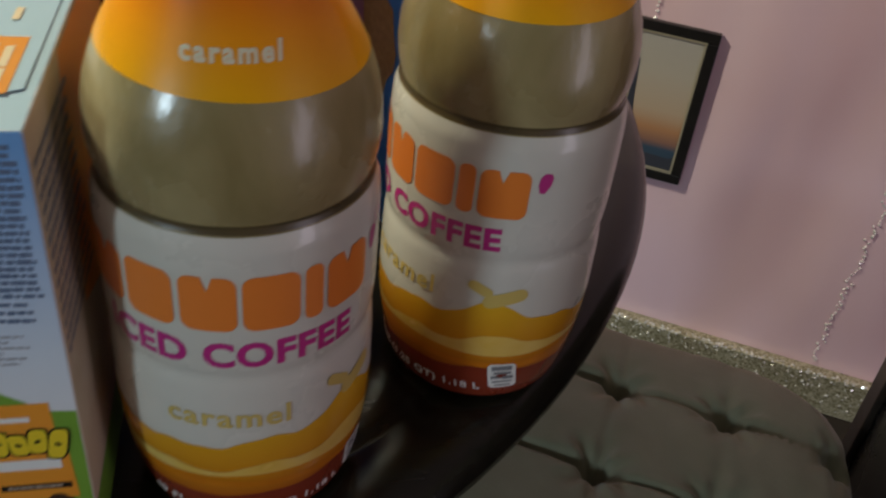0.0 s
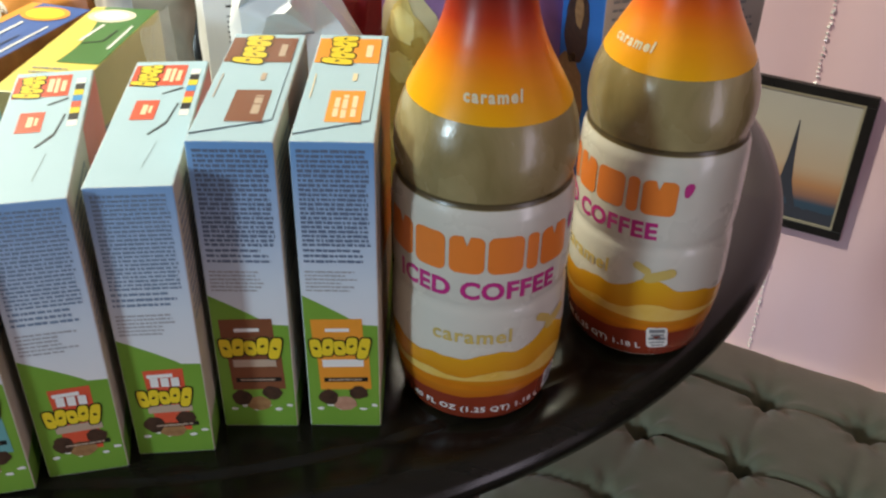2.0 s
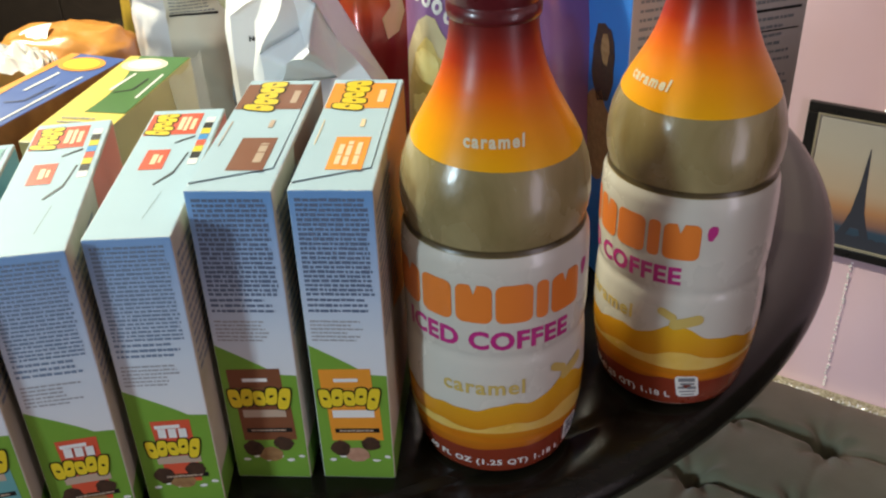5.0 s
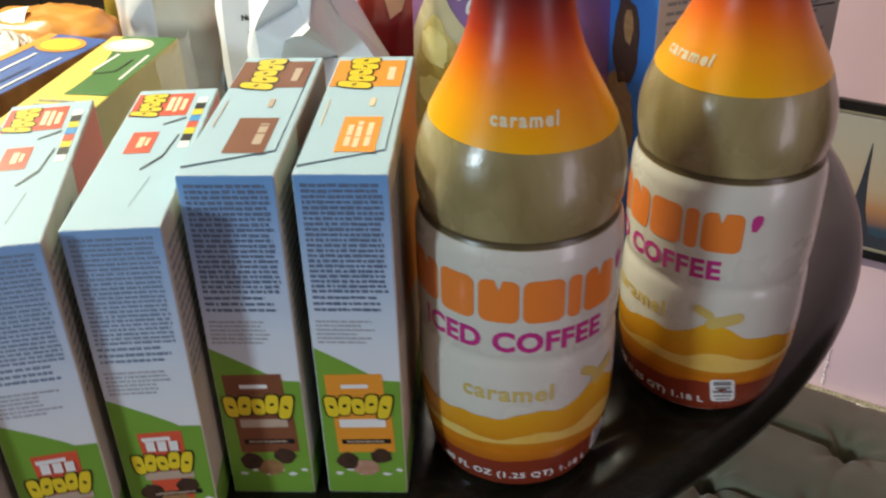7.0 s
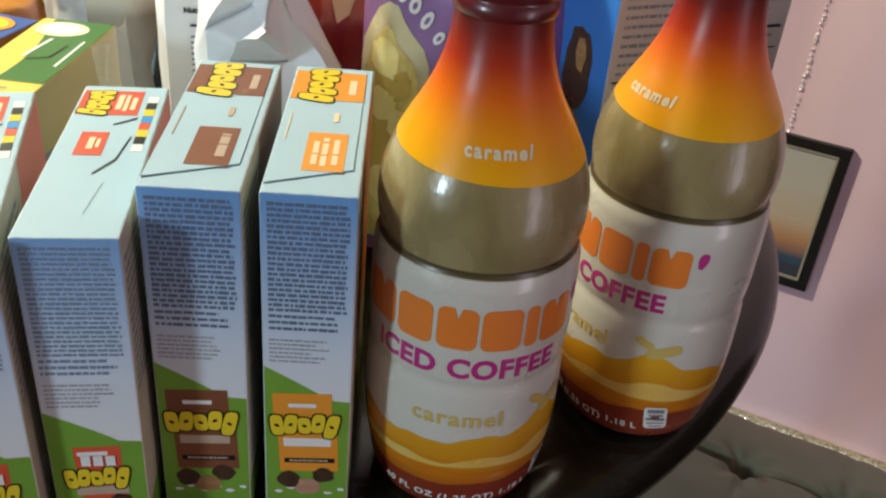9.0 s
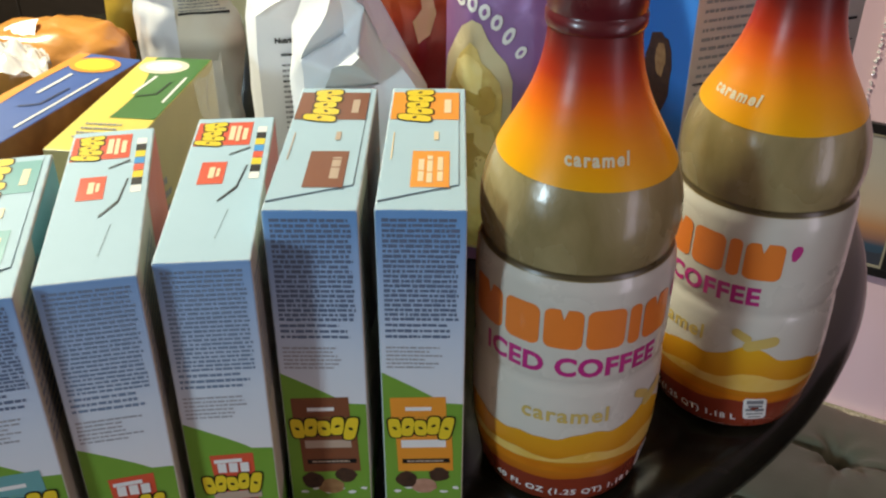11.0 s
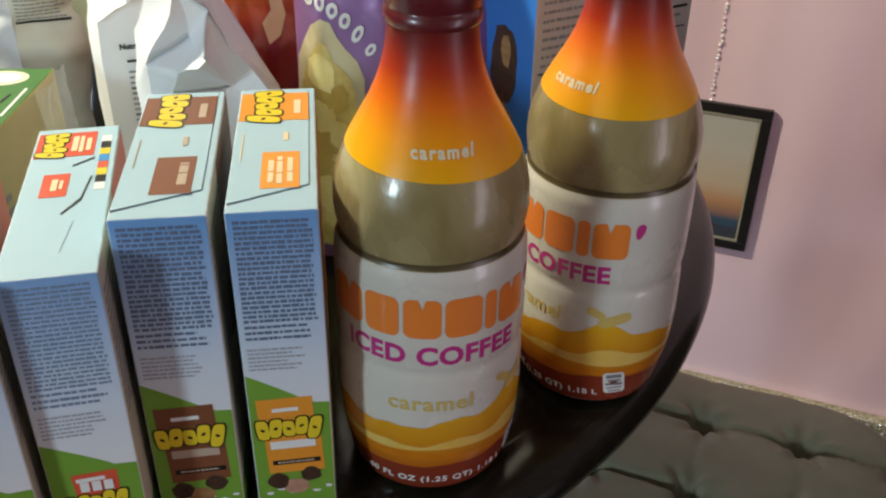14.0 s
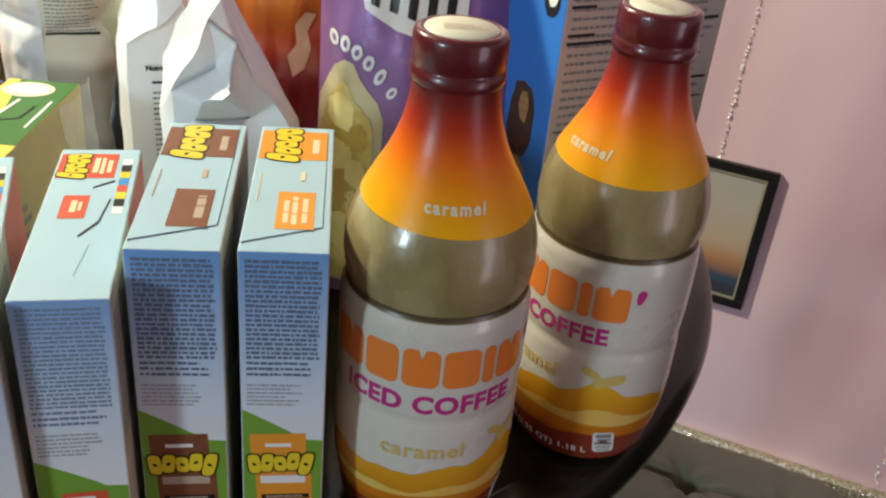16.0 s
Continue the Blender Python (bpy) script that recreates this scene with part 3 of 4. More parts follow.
    part("printed_line", text_bm("caramel", 0.0078, wrap(0.2125, 0.00055), 0.0003, spacing=1.25, shift=0.001), CREAM_INK, thing, "cream word caramel")
    part("printed_line", text_bm("40 FL OZ (1.25 QT) 1.18 L", 0.0066, wrap(0.0118, 0.0008), 0.0002, spacing=1.15), WHITE, thing, "white volume print")
    def stroke(x0, y0, x1, y1, r):
        """A rounded bar from one point to another."""
        d = math.atan2(y1 - y0, x1 - x0)
        return [(x0 + r * math.cos(d + math.pi / 2 + math.pi * k / 6), y0 + r * math.sin(d + math.pi / 2 + math.pi * k / 6)) for k in range(7)] + \
               [(x1 + r * math.cos(d - math.pi / 2 + math.pi * k / 6), y1 + r * math.sin(d - math.pi / 2 + math.pi * k / 6)) for k in range(7)]

    for x0, y0, x1, y1, r in ((0.0365, 0.0800, 0.0430, 0.0765, 0.0026), (0.0450, 0.0715, 0.0580, 0.0755, 0.0036)):
        drip = part("swirl", fine(flat([stroke(x0, y0, x1, y1, r)], lambda u, v: Vector((u, v, 0)))), GOLD_INK, thing, "gold caramel drip drawing")
        for v in drip.data.vertices:
            v.co = wrap(0.0, 0.0007)(v.co.x, v.co.y)
    seal = [(0.0470 + 0.0140 * x, 0.0130 + 0.0185 * y) for x, y in [(0.1, 0), (0.5, 0), (0.9, 0), (1, 0.1), (1, 0.5), (1, 0.9), (0.9, 1), (0.5, 1), (0.1, 1), (0, 0.9), (0, 0.5), (0, 0.1)]]
    part("seal", flat([seal], wrap(0.0, 0.0010)), WHITE, thing, "small white printed seal")
    for x0, x1, low, high in ((0.0490, 0.0590, 0.0268, 0.0300), (0.0500, 0.0585, 0.0238, 0.0256), (0.0485, 0.0525, 0.0205, 0.0225), (0.0540, 0.0595, 0.0200, 0.0225), (0.0490, 0.0590, 0.0172, 0.0184), (0.0500, 0.0580, 0.0145, 0.0156)):
        part("seal_print", flat([rect(x0, low, x1, high)], wrap(0.0, 0.0012)), INK_GREY, thing, "grey bar of print")
    cap_prof = [(0.0215, 0.2665), (0.0232, 0.2668), (0.0238, 0.2685), (0.0238, 0.2730), (0.0230, 0.2738), (0.0229, 0.2750), (0.0233, 0.2758), (0.0233, 0.2885), (0.0226, 0.2908), (0.0210, 0.2918), (0.0190, 0.2918), (0.0185, 0.2912), (0.0005, 0.2912)]
    cap = part("cap", lathe(cap_prof, 96, lambda a, i, r, z: (r - (0.0003 if i in (7,) and int(a * 48 / math.pi) % 2 else 0), z)), CAP, thing, "maroon screw cap", smooth=True)
    part("cap_disc", lathe([(0.0182, 0.2914), (0.0178, 0.2921), (0.0005, 0.2921)], 64), CAPTOP, cap, "cream printed disc", smooth=True)
    prints("disc_print", [rect(-0.009, -0.0007 + 0.0032 * i, 0.009 - 0.003 * i, 0.0002 + 0.0032 * i) for i in range(-1, 2)], lambda u, v: Vector((u, v, 0.2924)), CHIP_TAN, cap, "tan bar of print")
    return thing


coffee_bottle((0.101, 0.050, TABLE_Z), 0.0)
coffee_bottle((0.2172, 0.1150, TABLE_Z), -59.0)

# ---- food behind the row ----
def conform(polys, place, length=0.006):
    """A print cut fine enough to follow a bulging surface."""
    bm = bmesh.new()
    for p in polys:
        f = bm.faces.new([bm.verts.new((u, v, 0)) for u, v in p])
        f.normal_update()
        bmesh.ops.triangulate(bm, faces=[f])
    for _ in range(4):
        long = [e for e in bm.edges if e.calc_length() > length]
        if not long:
            break
        bmesh.ops.subdivide_edges(bm, edges=long, cuts=1)
        bmesh.ops.triangulate(bm, faces=[f for f in bm.faces if len(f.verts) > 3])
    for v in bm.verts:
        v.co = place(v.co.x, v.co.y)
    return bm


def pillow(w, h, thick, seed, crumple=0.004):
    """Front surface of an upright pillow bag as a function of u (across, -w/2..w/2) and v (up, 0..h); side is -1 for the front, 1 for the back."""
    off = Vector((seed * 3.1, seed * 1.7, seed * 0.9))

    def place(u, v, side=-1, lift=0.0):
        fu, fv = min(1, abs(2 * u / w)), v / h
        body = max(0, 1 - fu ** 2.4) ** 0.7 * min(1, max(0, 1 - fv) * 2.6) ** 0.65 * min(1, 0.45 + fv * 5)
        t = thick / 2 * body
        p = Vector((u, v, side * 0.1))
        wr = noise.noise(p * 16 + off) * crumple + noise.noise(Vector((u * 46, v * 16, side)) + off) * crumple * 0.55 * (0.4 + fv)
        narrow = 1 - 0.05 * math.sin(fv * math.pi)
        return Vector((u * narrow, side * (t + lift) + wr * (0.3 + body), v))
    return place


def pillow_bag(name, at, yaw, tilt, w, h, thick, mat, label, seed, crumple=0.004):
    thing = empty(name, pose(*at, tilt, 0, yaw), label, "snack bag", "bags on the table")
    place = pillow(w, h, thick, seed, crumple)
    nu, nv = 36, 48
    for side, word in ((-1, "bag_front"), (1, "bag_back")):
        bm = bmesh.new()
        g = [[bm.verts.new(place(w * (i / nu - 0.5), h * j / nv, side)) for i in range(nu + 1)] for j in range(nv + 1)]
        for j in range(nv):
            for i in range(nu):
                q = (g[j][i], g[j][i + 1], g[j + 1][i + 1], g[j + 1][i])
                bm.faces.new(q if side < 0 else q[::-1])
        part(word, bm, mat, thing, smooth=True)
    return thing, place


def foil(name, stops, low, high, rough=0.28, metal=0.15):
    m = ramp_material(name, stops, low, high, rough, coat=0.4, bump=0.35)
    m.node_tree.nodes["Principled BSDF"].inputs["Metallic"].default_value = metal
    return m


PURPLE = foil("purple_foil", [(0.0, (0.30, 0.15, 0.30)), (0.5, (0.28, 0.13, 0.33)), (1.0, (0.25, 0.13, 0.36))], 0.0, 0.32)
REDFOIL = foil("red_to_orange_foil", [(0.0, (0.20, 0.010, 0.008)), (0.5, (0.28, 0.016, 0.010)), (0.58, (0.46, 0.05, 0.01)), (0.72, (0.72, 0.22, 0.02)), (1.0, (0.75, 0.26, 0.02))], 0.0, 0.30)
# near-black low stops paint the shade of the gap between bags into the foil
YELLOWFOIL = foil("pale_yellow_foil_shaded_low", [(0.0, (0.03, 0.028, 0.02)), (0.30, (0.05, 0.045, 0.03)), (0.46, (0.50, 0.44, 0.22)), (1.0, (0.66, 0.60, 0.40))], 0.0, 0.3)
PURPLEYELLOW = foil("yellow_bag_foil", [(0.0, (0.55, 0.33, 0.04)), (0.5, (0.68, 0.46, 0.06)), (1.0, (0.75, 0.55, 0.08))], 0.0, 0.3)
GOLDFOIL = material("crinkled_gold_foil", (0.88, 0.66, 0.34), 0.25, 0.1, bump=0.5, bump_scale=60)
CHIP_CREAM = material("cream_outline_print", (0.80, 0.74, 0.56), 0.3, coat=0.3, second=(0.74, 0.66, 0.46), scale=40)
CHIP_RIM = material("tan_outline_print", (0.74, 0.64, 0.38), 0.3, coat=0.3, second=(0.62, 0.52, 0.28), scale=40)
CHIP_YELLOW = material("corn_chip_print", (0.92, 0.76, 0.26), 0.3, coat=0.3, second=(0.60, 0.40, 0.08), scale=26, amount=0.22)
PAPERBAG = material("white_coated_paper", (0.88, 0.88, 0.89), 0.38, second=(0.83, 0.83, 0.85), scale=12, bump=0.35, bump_scale=45)
# cream above the crease, grey under it, darkest towards the bottom
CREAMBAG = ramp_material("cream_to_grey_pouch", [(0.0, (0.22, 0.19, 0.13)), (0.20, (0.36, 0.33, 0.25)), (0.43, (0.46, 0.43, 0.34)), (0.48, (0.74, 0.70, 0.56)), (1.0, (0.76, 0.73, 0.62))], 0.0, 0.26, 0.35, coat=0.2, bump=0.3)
WHITEBAG = material("milky_white_plastic", (0.78, 0.76, 0.74), 0.35, second=(0.72, 0.70, 0.70), scale=15, bump=0.2, bump_scale=40, coat=0.2)

# purple tortilla chip bag
bag, surf = pillow_bag("chip_bag", (0.102, 0.276, TABLE_Z), -5, -3, 0.160, 0.335, 0.085, PURPLE, "purple foil tortilla chip bag standing upright", 3, 0.008)
on = lambda lift: (lambda u, v: surf(u, v, -1, lift))
cream = [(-0.0795, 0.015), (-0.0795, 0.150), (-0.078, 0.166), (-0.072, 0.180), (-0.066, 0.192), (-0.058, 0.198), (-0.051, 0.196), (-0.046, 0.186), (-0.040, 0.178), (-0.031, 0.170), (-0.026, 0.158), (-0.026, 0.140), (-0.028, 0.110), (-0.020, 0.085), (0.000, 0.066), (0.02, 0.050), (0.045, 0.015)]
part("chip_picture", conform([cream], on(0.0006)), CHIP_RIM, bag, "cream-edged chip picture", smooth=True)
grain = [(-0.0785, 0.018), (-0.0785, 0.136), (-0.073, 0.156), (-0.067, 0.172), (-0.059, 0.182), (-0.054, 0.178), (-0.050, 0.168), (-0.043, 0.163), (-0.036, 0.156), (-0.033, 0.146), (-0.034, 0.108), (-0.027, 0.080), (-0.008, 0.060), (0.012, 0.042), (0.032, 0.018)]
part("corn_chip_field", conform([grain], on(0.0012)), CHIP_YELLOW, bag, "golden corn chips in print", smooth=True)
CHIP_BRIGHT = material("bright_chip_print", (0.95, 0.80, 0.34), 0.3, coat=0.3, second=(0.88, 0.66, 0.18), scale=60)
CHIP_SHADE = material("browned_chip_print", (0.52, 0.33, 0.06), 0.3, coat=0.3, second=(0.66, 0.45, 0.10), scale=60)
for cu, cv, ru, rv, turn, mt in ((-0.060, 0.158, 0.011, 0.015, 20, CHIP_BRIGHT), (-0.047, 0.140, 0.008, 0.012, -30, CHIP_SHADE), (-0.062, 0.124, 0.012, 0.013, 40, CHIP_BRIGHT),
                                 (-0.046, 0.112, 0.009, 0.012, 10, CHIP_BRIGHT), (-0.060, 0.095, 0.011, 0.012, -20, CHIP_SHADE), (-0.042, 0.086, 0.010, 0.013, 35, CHIP_BRIGHT), (-0.055, 0.066, 0.014, 0.014, 15, CHIP_BRIGHT)):
    part("printed_chip", conform([turned(blob(cu, cv, ru, rv, 14, 0.16, int(cv * 1000)), turn, (cu, cv))], on(0.0016)), mt, bag, "rounded corn chip in print", smooth=True)


for i, (wide, tall_, lean) in enumerate(((0.0036, 0.0058, 12), (0.0040, 0.0060, 0), (0.0043, 0.0058, -14), (0.0042, 0.0062, -22), (0.0036, 0.0074, -30), (0.0032, 0.0056, -38))):
    f = i / 5
    u, v = -0.067 + 0.046 * f, 0.212 - 0.008 * f - 0.024 * f * f
    drop = part("logo_drop", conform([turned(blob(u, v, wide, tall_, 16, 0.06, i), lean, (u, v))], on(0.0012), 0.004), WHITE, bag, "white slanted logo drop")
    part("drop_centre", conform([turned(blob(u, v, wide * 0.36, tall_ * 0.45, 12, 0.05, i), lean, (u, v))], on(0.0018), 0.004), PURPLE, drop, "purple centre of a logo drop")
part("logo_plate", conform([[(-0.052, 0.270), (-0.044, 0.236), (-0.020, 0.224), (0.020, 0.217), (0.030, 0.225), (0.030, 0.290), (-0.052, 0.290)]], on(0.0010)), WHITE, bag, "white slanted logo plate", smooth=True)
for i in range(5):
    u = -0.040 + 0.0135 * i
    part("logo_bar", conform([[(u, 0.240 - 0.1 * i * 0.03), (u + 0.0062, 0.238 - 0.1 * i * 0.03), (u + 0.0100, 0.282), (u + 0.0030, 0.284)]], on(0.0016)), INK_BLACK, bag, "black slanted logo bar")

# red chip bag
bag, surf = pillow_bag("chip_bag", (0.012, 0.372, TABLE_Z), 8, -4, 0.125, 0.33, 0.07, REDFOIL, "dark red and orange foil chip bag", 5, 0.015)
on2 = lambda lift: (lambda u, v: surf(u, v, -1, lift))
part("foil_crease", conform([[(-0.012, 0.150), (-0.002, 0.156), (0.004, 0.172), (0.001, 0.186), (0.008, 0.200), (-0.002, 0.203), (-0.010, 0.192), (-0.008, 0.176), (-0.016, 0.166)]], on2(0.0010)), GOLDFOIL, bag, "pale crinkled foil seam", smooth=True)

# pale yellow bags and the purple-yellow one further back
bag, surf = pillow_bag("snack_bag", (-0.158, 0.470, TABLE_Z), -12, -3, 0.075, 0.33, 0.05, YELLOWFOIL, "pale yellow glossy snack bag with shade painted into its lower part", 8, 0.006)
bag, surf = pillow_bag("snack_bag", (-0.345, 0.800, TABLE_Z), 6, -3, 0.15, 0.36, 0.06, PURPLEYELLOW, "yellow and purple glossy snack bag", 9, 0.006)
on3 = lambda lift: (lambda u, v: surf(u, v, -1, lift))
part("purple_field", conform([[(-0.046, 0.075), (0.055, 0.05), (0.06, 0.34), (-0.058, 0.34), (-0.046, 0.2)]], on3(0.001)), PURPLE, bag, "purple printed field", smooth=True)
for i in range(3):
    part("logo_block", conform([blob(-0.028, 0.10 + 0.028 * i, 0.006, 0.010, 10, 0.1, i)], on3(0.0016)), WHITE, bag, "white logo block")


# folded paper bags with crumpled tops
def paper_bag(at, yaw, pts, sheets, label, seed):
    thing = empty("paper_bag", pose(*at, 0, 0, yaw), label, "paper bag", "bags on the table")
    off = Vector((seed, seed * 2, 0))
    for name, faces, word in sheets:
        bm = bmesh.new()
        cache = {}
        for f in faces.split():
            loop = f.split("-")
            for p in loop:
                if p not in cache:
                    cache[p] = bm.verts.new(pts[p])
            bm.faces.new([cache[p] for p in loop])
        bmesh.ops.triangulate(bm, faces=bm.faces[:])
        bmesh.ops.subdivide_edges(bm, edges=bm.edges[:], cuts=5, use_grid_fill=True)
        for v in bm.verts:
            if v.co.z > 0.002:
                k = 0.0012 + 0.0026 * max(0.0, min(1.0, (v.co.z - 0.14) / 0.06))
                q = v.co * 38 + off
                v.co += k * Vector((noise.noise(q), noise.noise(q + Vector((9, 0, 0))), noise.noise(q + Vector((0, 9, 0)))))
        part(name, bm, PAPERBAG, thing, word, smooth=True)
    return thing


front = {"A": (-0.014, 0.008, 0), "B": (0.070, 0.022, 0), "C": (0.080, 0.100, 0), "D": (-0.010, 0.095, 0), "Ct": (0.074, 0.056, 0.15), "Dt": (-0.008, 0.090, 0.17),
         "w0": (-0.0168, 0.036, 0.199), "w1": (-0.0193, 0.024, 0.169), "w2": (-0.0166, 0.012, 0.135), "a": (-0.0072, 0.002, 0.187), "g": (-0.0071, 0.004, 0.159),
         "n": (0.0203, 0.010, 0.204), "s": (0.0368, -0.022, 0.1995), "s2": (0.0306, -0.022, 0.194), "f": (0.0137, -0.010, 0.185), "f2": (0.0084, -0.002, 0.168),
         "u1": (0.0202, -0.006, 0.238), "u2": (0.0367, -0.002, 0.224), "r2": (0.0465, 0.016, 0.193), "b": (0.0762, 0.024, 0.145), "m": (0.0426, 0.022, 0.162),
         "t0": (0.005, 0.020, 0.2465), "t1": (0.0268, 0.0, 0.251), "t2": (0.0318, 0.008, 0.237), "T0": (0.008, 0.024, 0.278), "T1": (0.020, 0.014, 0.272)}
paper_bag((-0.060, 0.212, TABLE_Z), 0, front, (
    ("bag_front", "A-B-m A-m-f2 A-f2-g A-g-w2 B-b-m f-s2-m f-m-f2", "lower panel of white coated paper"),
    ("bag_side", "D-A-w2 D-w2-w1 D-w1-Dt w1-w0-Dt", ""),
    ("bag_side", "B-C-Ct-b b-Ct-r2", ""),
    ("bag_back", "C-D-Dt-Ct Dt-T0-T1-Ct Dt-w0-t0-T0 Ct-T1-t2-r2", ""),
    ("gusset", "a-n-u1 a-n-f n-s-f s-s2-f a-f-g g-f-f2", "folded-in gusset"),
    ("left_fold", "w0-a-u1 w0-w1-a w1-g-a w1-w2-g w0-u1-t0 u1-t1-t0 t0-t1-T1-T0", "creased paper fold"),
    ("right_fold", "u1-u2-n u2-s-n u2-r2-m u2-m-s s-m-s2 r2-b-m u1-u2-t1 u2-t2-t1 u2-r2-t2 t1-t2-T1", "creased paper fold")),
    "white folded paper bag with a crumpled top", 4)
back = {"A": (0.014, 0.0, 0), "B": (0.072, 0.0, 0), "C": (0.072, 0.075, 0), "D": (0.006, 0.075, 0), "Ct": (0.070, 0.075, 0.18), "Dt": (0.010, 0.075, 0.18),
        "a": (0.0175, 0.0, 0.181), "w": (0.0085, 0.03, 0.160), "q": (0.0150, 0.03, 0.187), "p0": (0.037, 0.02, 0.212), "p2": (0.039, -0.010, 0.196), "p3": (0.060, -0.006, 0.212),
        "b": (0.072, 0.0, 0.178), "T0": (0.040, 0.022, 0.30), "T1": (0.056, 0.020, 0.30)}
bag = paper_bag((-0.136, 0.318, TABLE_Z), 12, back, (
    ("bag_front", "A-B-b-a", "front panel with print"),
    ("bag_side", "D-A-w D-w-Dt A-a-w a-q-w w-q-Dt", ""),
    ("bag_side", "B-C-Ct-b b-Ct-T1-p3", ""),
    ("bag_back", "C-D-Dt-Ct Dt-q-p0 Dt-p0-T0 Dt-T0-T1-Ct", ""),
    ("gusset", "a-p2-p3 a-p3-b", "folded-over top"),
    ("left_fold", "a-q-p0-p2 p0-T0-p2 T0-T1-p3-p2", "creased paper fold")),
    "white paper bag with a nutrition panel", 6)
BP = lambda lift: (lambda u, v: Vector((u, -lift, v)))
part("heading", text_bm("Nutrition", 0.0056, lambda u, v: BP(0.0022)(0.030 + u, 0.160 + v), 0.0003, "LEFT"), INK_BLACK, bag, "black printed heading")
part("fine_print", flat(small_print(0.034, 0.03, 0.068, 0.144, 26, 6, 0.40, 0.3), BP(0.0022)), INK_GREY, bag, "grey bars of fine print")
prints("rule", [rect(0.034, 0.1495, 0.068, 0.1515), rect(0.034, 0.128, 0.068, 0.1290)], BP(0.0026), INK_BLACK, bag, "black printed rule")

# cream pouch with one white face
pouch = empty("food_pouch", pose(-0.217, 0.436, TABLE_Z, 0, 0, 20), "cream food pouch with a white side and printed panel", "pouch", "bags on the table")


def pouch_point(p0, p1, h, seed, pinch, fu, fv, lift=0.0):
    rnd = Vector((seed, 0, seed))
    x, y = p0[0] + (p1[0] - p0[0]) * fu, p0[1] + (p1[1] - p0[1]) * fu
    k = 1 - pinch * max(0, fv - 0.5) * 2
    x, y = x * k, 0.045 + (y - 0.045) * k
    q = Vector((x, y, h * fv))
    crease = 0.007 * math.exp(-((fv - 0.48 - 0.04 * fu) / 0.03) ** 2)
    wob = 0.005 * noise.noise(q * 22 + rnd) + 0.0035 * noise.noise(q * 55 + rnd) - crease
    edge = min(1, 4 * fu * (1 - fu))
    nx, ny = (p1[1] - p0[1]), -(p1[0] - p0[0])
    ln = math.hypot(nx, ny)
    out = wob * min(1, fv * 6) * (0.3 + 0.7 * edge) + 0.007 * edge * min(1, fv * 3) + lift
    return Vector((x + nx / ln * out, y + ny / ln * out, h * fv))


def pouch_face(p0, p1, h, seed, pinch):
    bm = bmesh.new()
    nu, nv = 22, 60
    g = [[bm.verts.new(pouch_point(p0, p1, h, seed, pinch, i / nu, j / nv)) for i in range(nu + 1)] for j in range(nv + 1)]
    for j in range(nv):
        for i in range(nu):
            bm.faces.new((g[j][i], g[j][i + 1], g[j + 1][i + 1], g[j + 1][i]))
    return bm


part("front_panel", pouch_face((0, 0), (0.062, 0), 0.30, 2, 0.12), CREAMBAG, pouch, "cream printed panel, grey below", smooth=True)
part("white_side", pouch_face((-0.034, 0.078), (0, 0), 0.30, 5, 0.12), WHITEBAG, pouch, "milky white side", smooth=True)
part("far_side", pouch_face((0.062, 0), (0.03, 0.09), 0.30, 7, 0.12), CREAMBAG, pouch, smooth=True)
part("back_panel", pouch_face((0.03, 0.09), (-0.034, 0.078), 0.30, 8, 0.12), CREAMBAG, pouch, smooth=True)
PP = lambda lift: (lambda u, v: pouch_point((0, 0), (0.062, 0), 0.30, 2, 0.12, u / 0.062, v / 0.30, lift))
part("fine_print", flat(small_print(0.004, 0.146, 0.050, 0.285, 40, 77, 0.34, 0.35), PP(0.0008)), INK_GREY, pouch, "grey bars of fine print")
part("rule", conform([rect(0.003, 0.1440, 0.048, 0.1462)], PP(0.0010), 0.004), INK_BLACK, pouch)

# two slim cartons lying along the table
GREENBOX = ramp_material("yellow_card", [(0.0, (0.52, 0.42, 0.12)), (1.0, (0.74, 0.58, 0.10))], 0.0, 0.15, 0.4)
TANSIDE = material("tan_printed_card", (0.46, 0.36, 0.14), 0.4, second=(0.40, 0.31, 0.13), scale=25)
DARKGREEN = material("dark_green_print", (0.045, 0.145, 0.025), 0.38, second=(0.055, 0.17, 0.03), scale=30)
BLUEBOX = material("royal_blue_card", (0.022, 0.075, 0.30), 0.42, second=(0.03, 0.09, 0.34), scale=30)
BROWNSIDE = material("brown_picture_print", (0.16, 0.055, 0.022), 0.4, second=(0.30, 0.13, 0.05), scale=35, amount=0.35)
PALE = material("pale_card_end", (0.62, 0.58, 0.48), 0.42, second=(0.56, 0.52, 0.43), scale=30)


def slim_carton(at, yaw, w, d, h, top, side, end, label):
    thing = empty("food_carton", pose(*at, 0, 0, yaw), label, "food box", "slim cartons")
    body = part("carton", box_bm(0, w, 0, d, 0, h, 0.0009, 2), [side, top, end], thing)
    for p in body.data.polygons:
        p.material_index = 1 if p.normal.z > 0.9 else 2 if p.normal.y > 0.9 else 0
    return thing, (lambda lift: (lambda u, v: Vector((u, v, h + lift))))


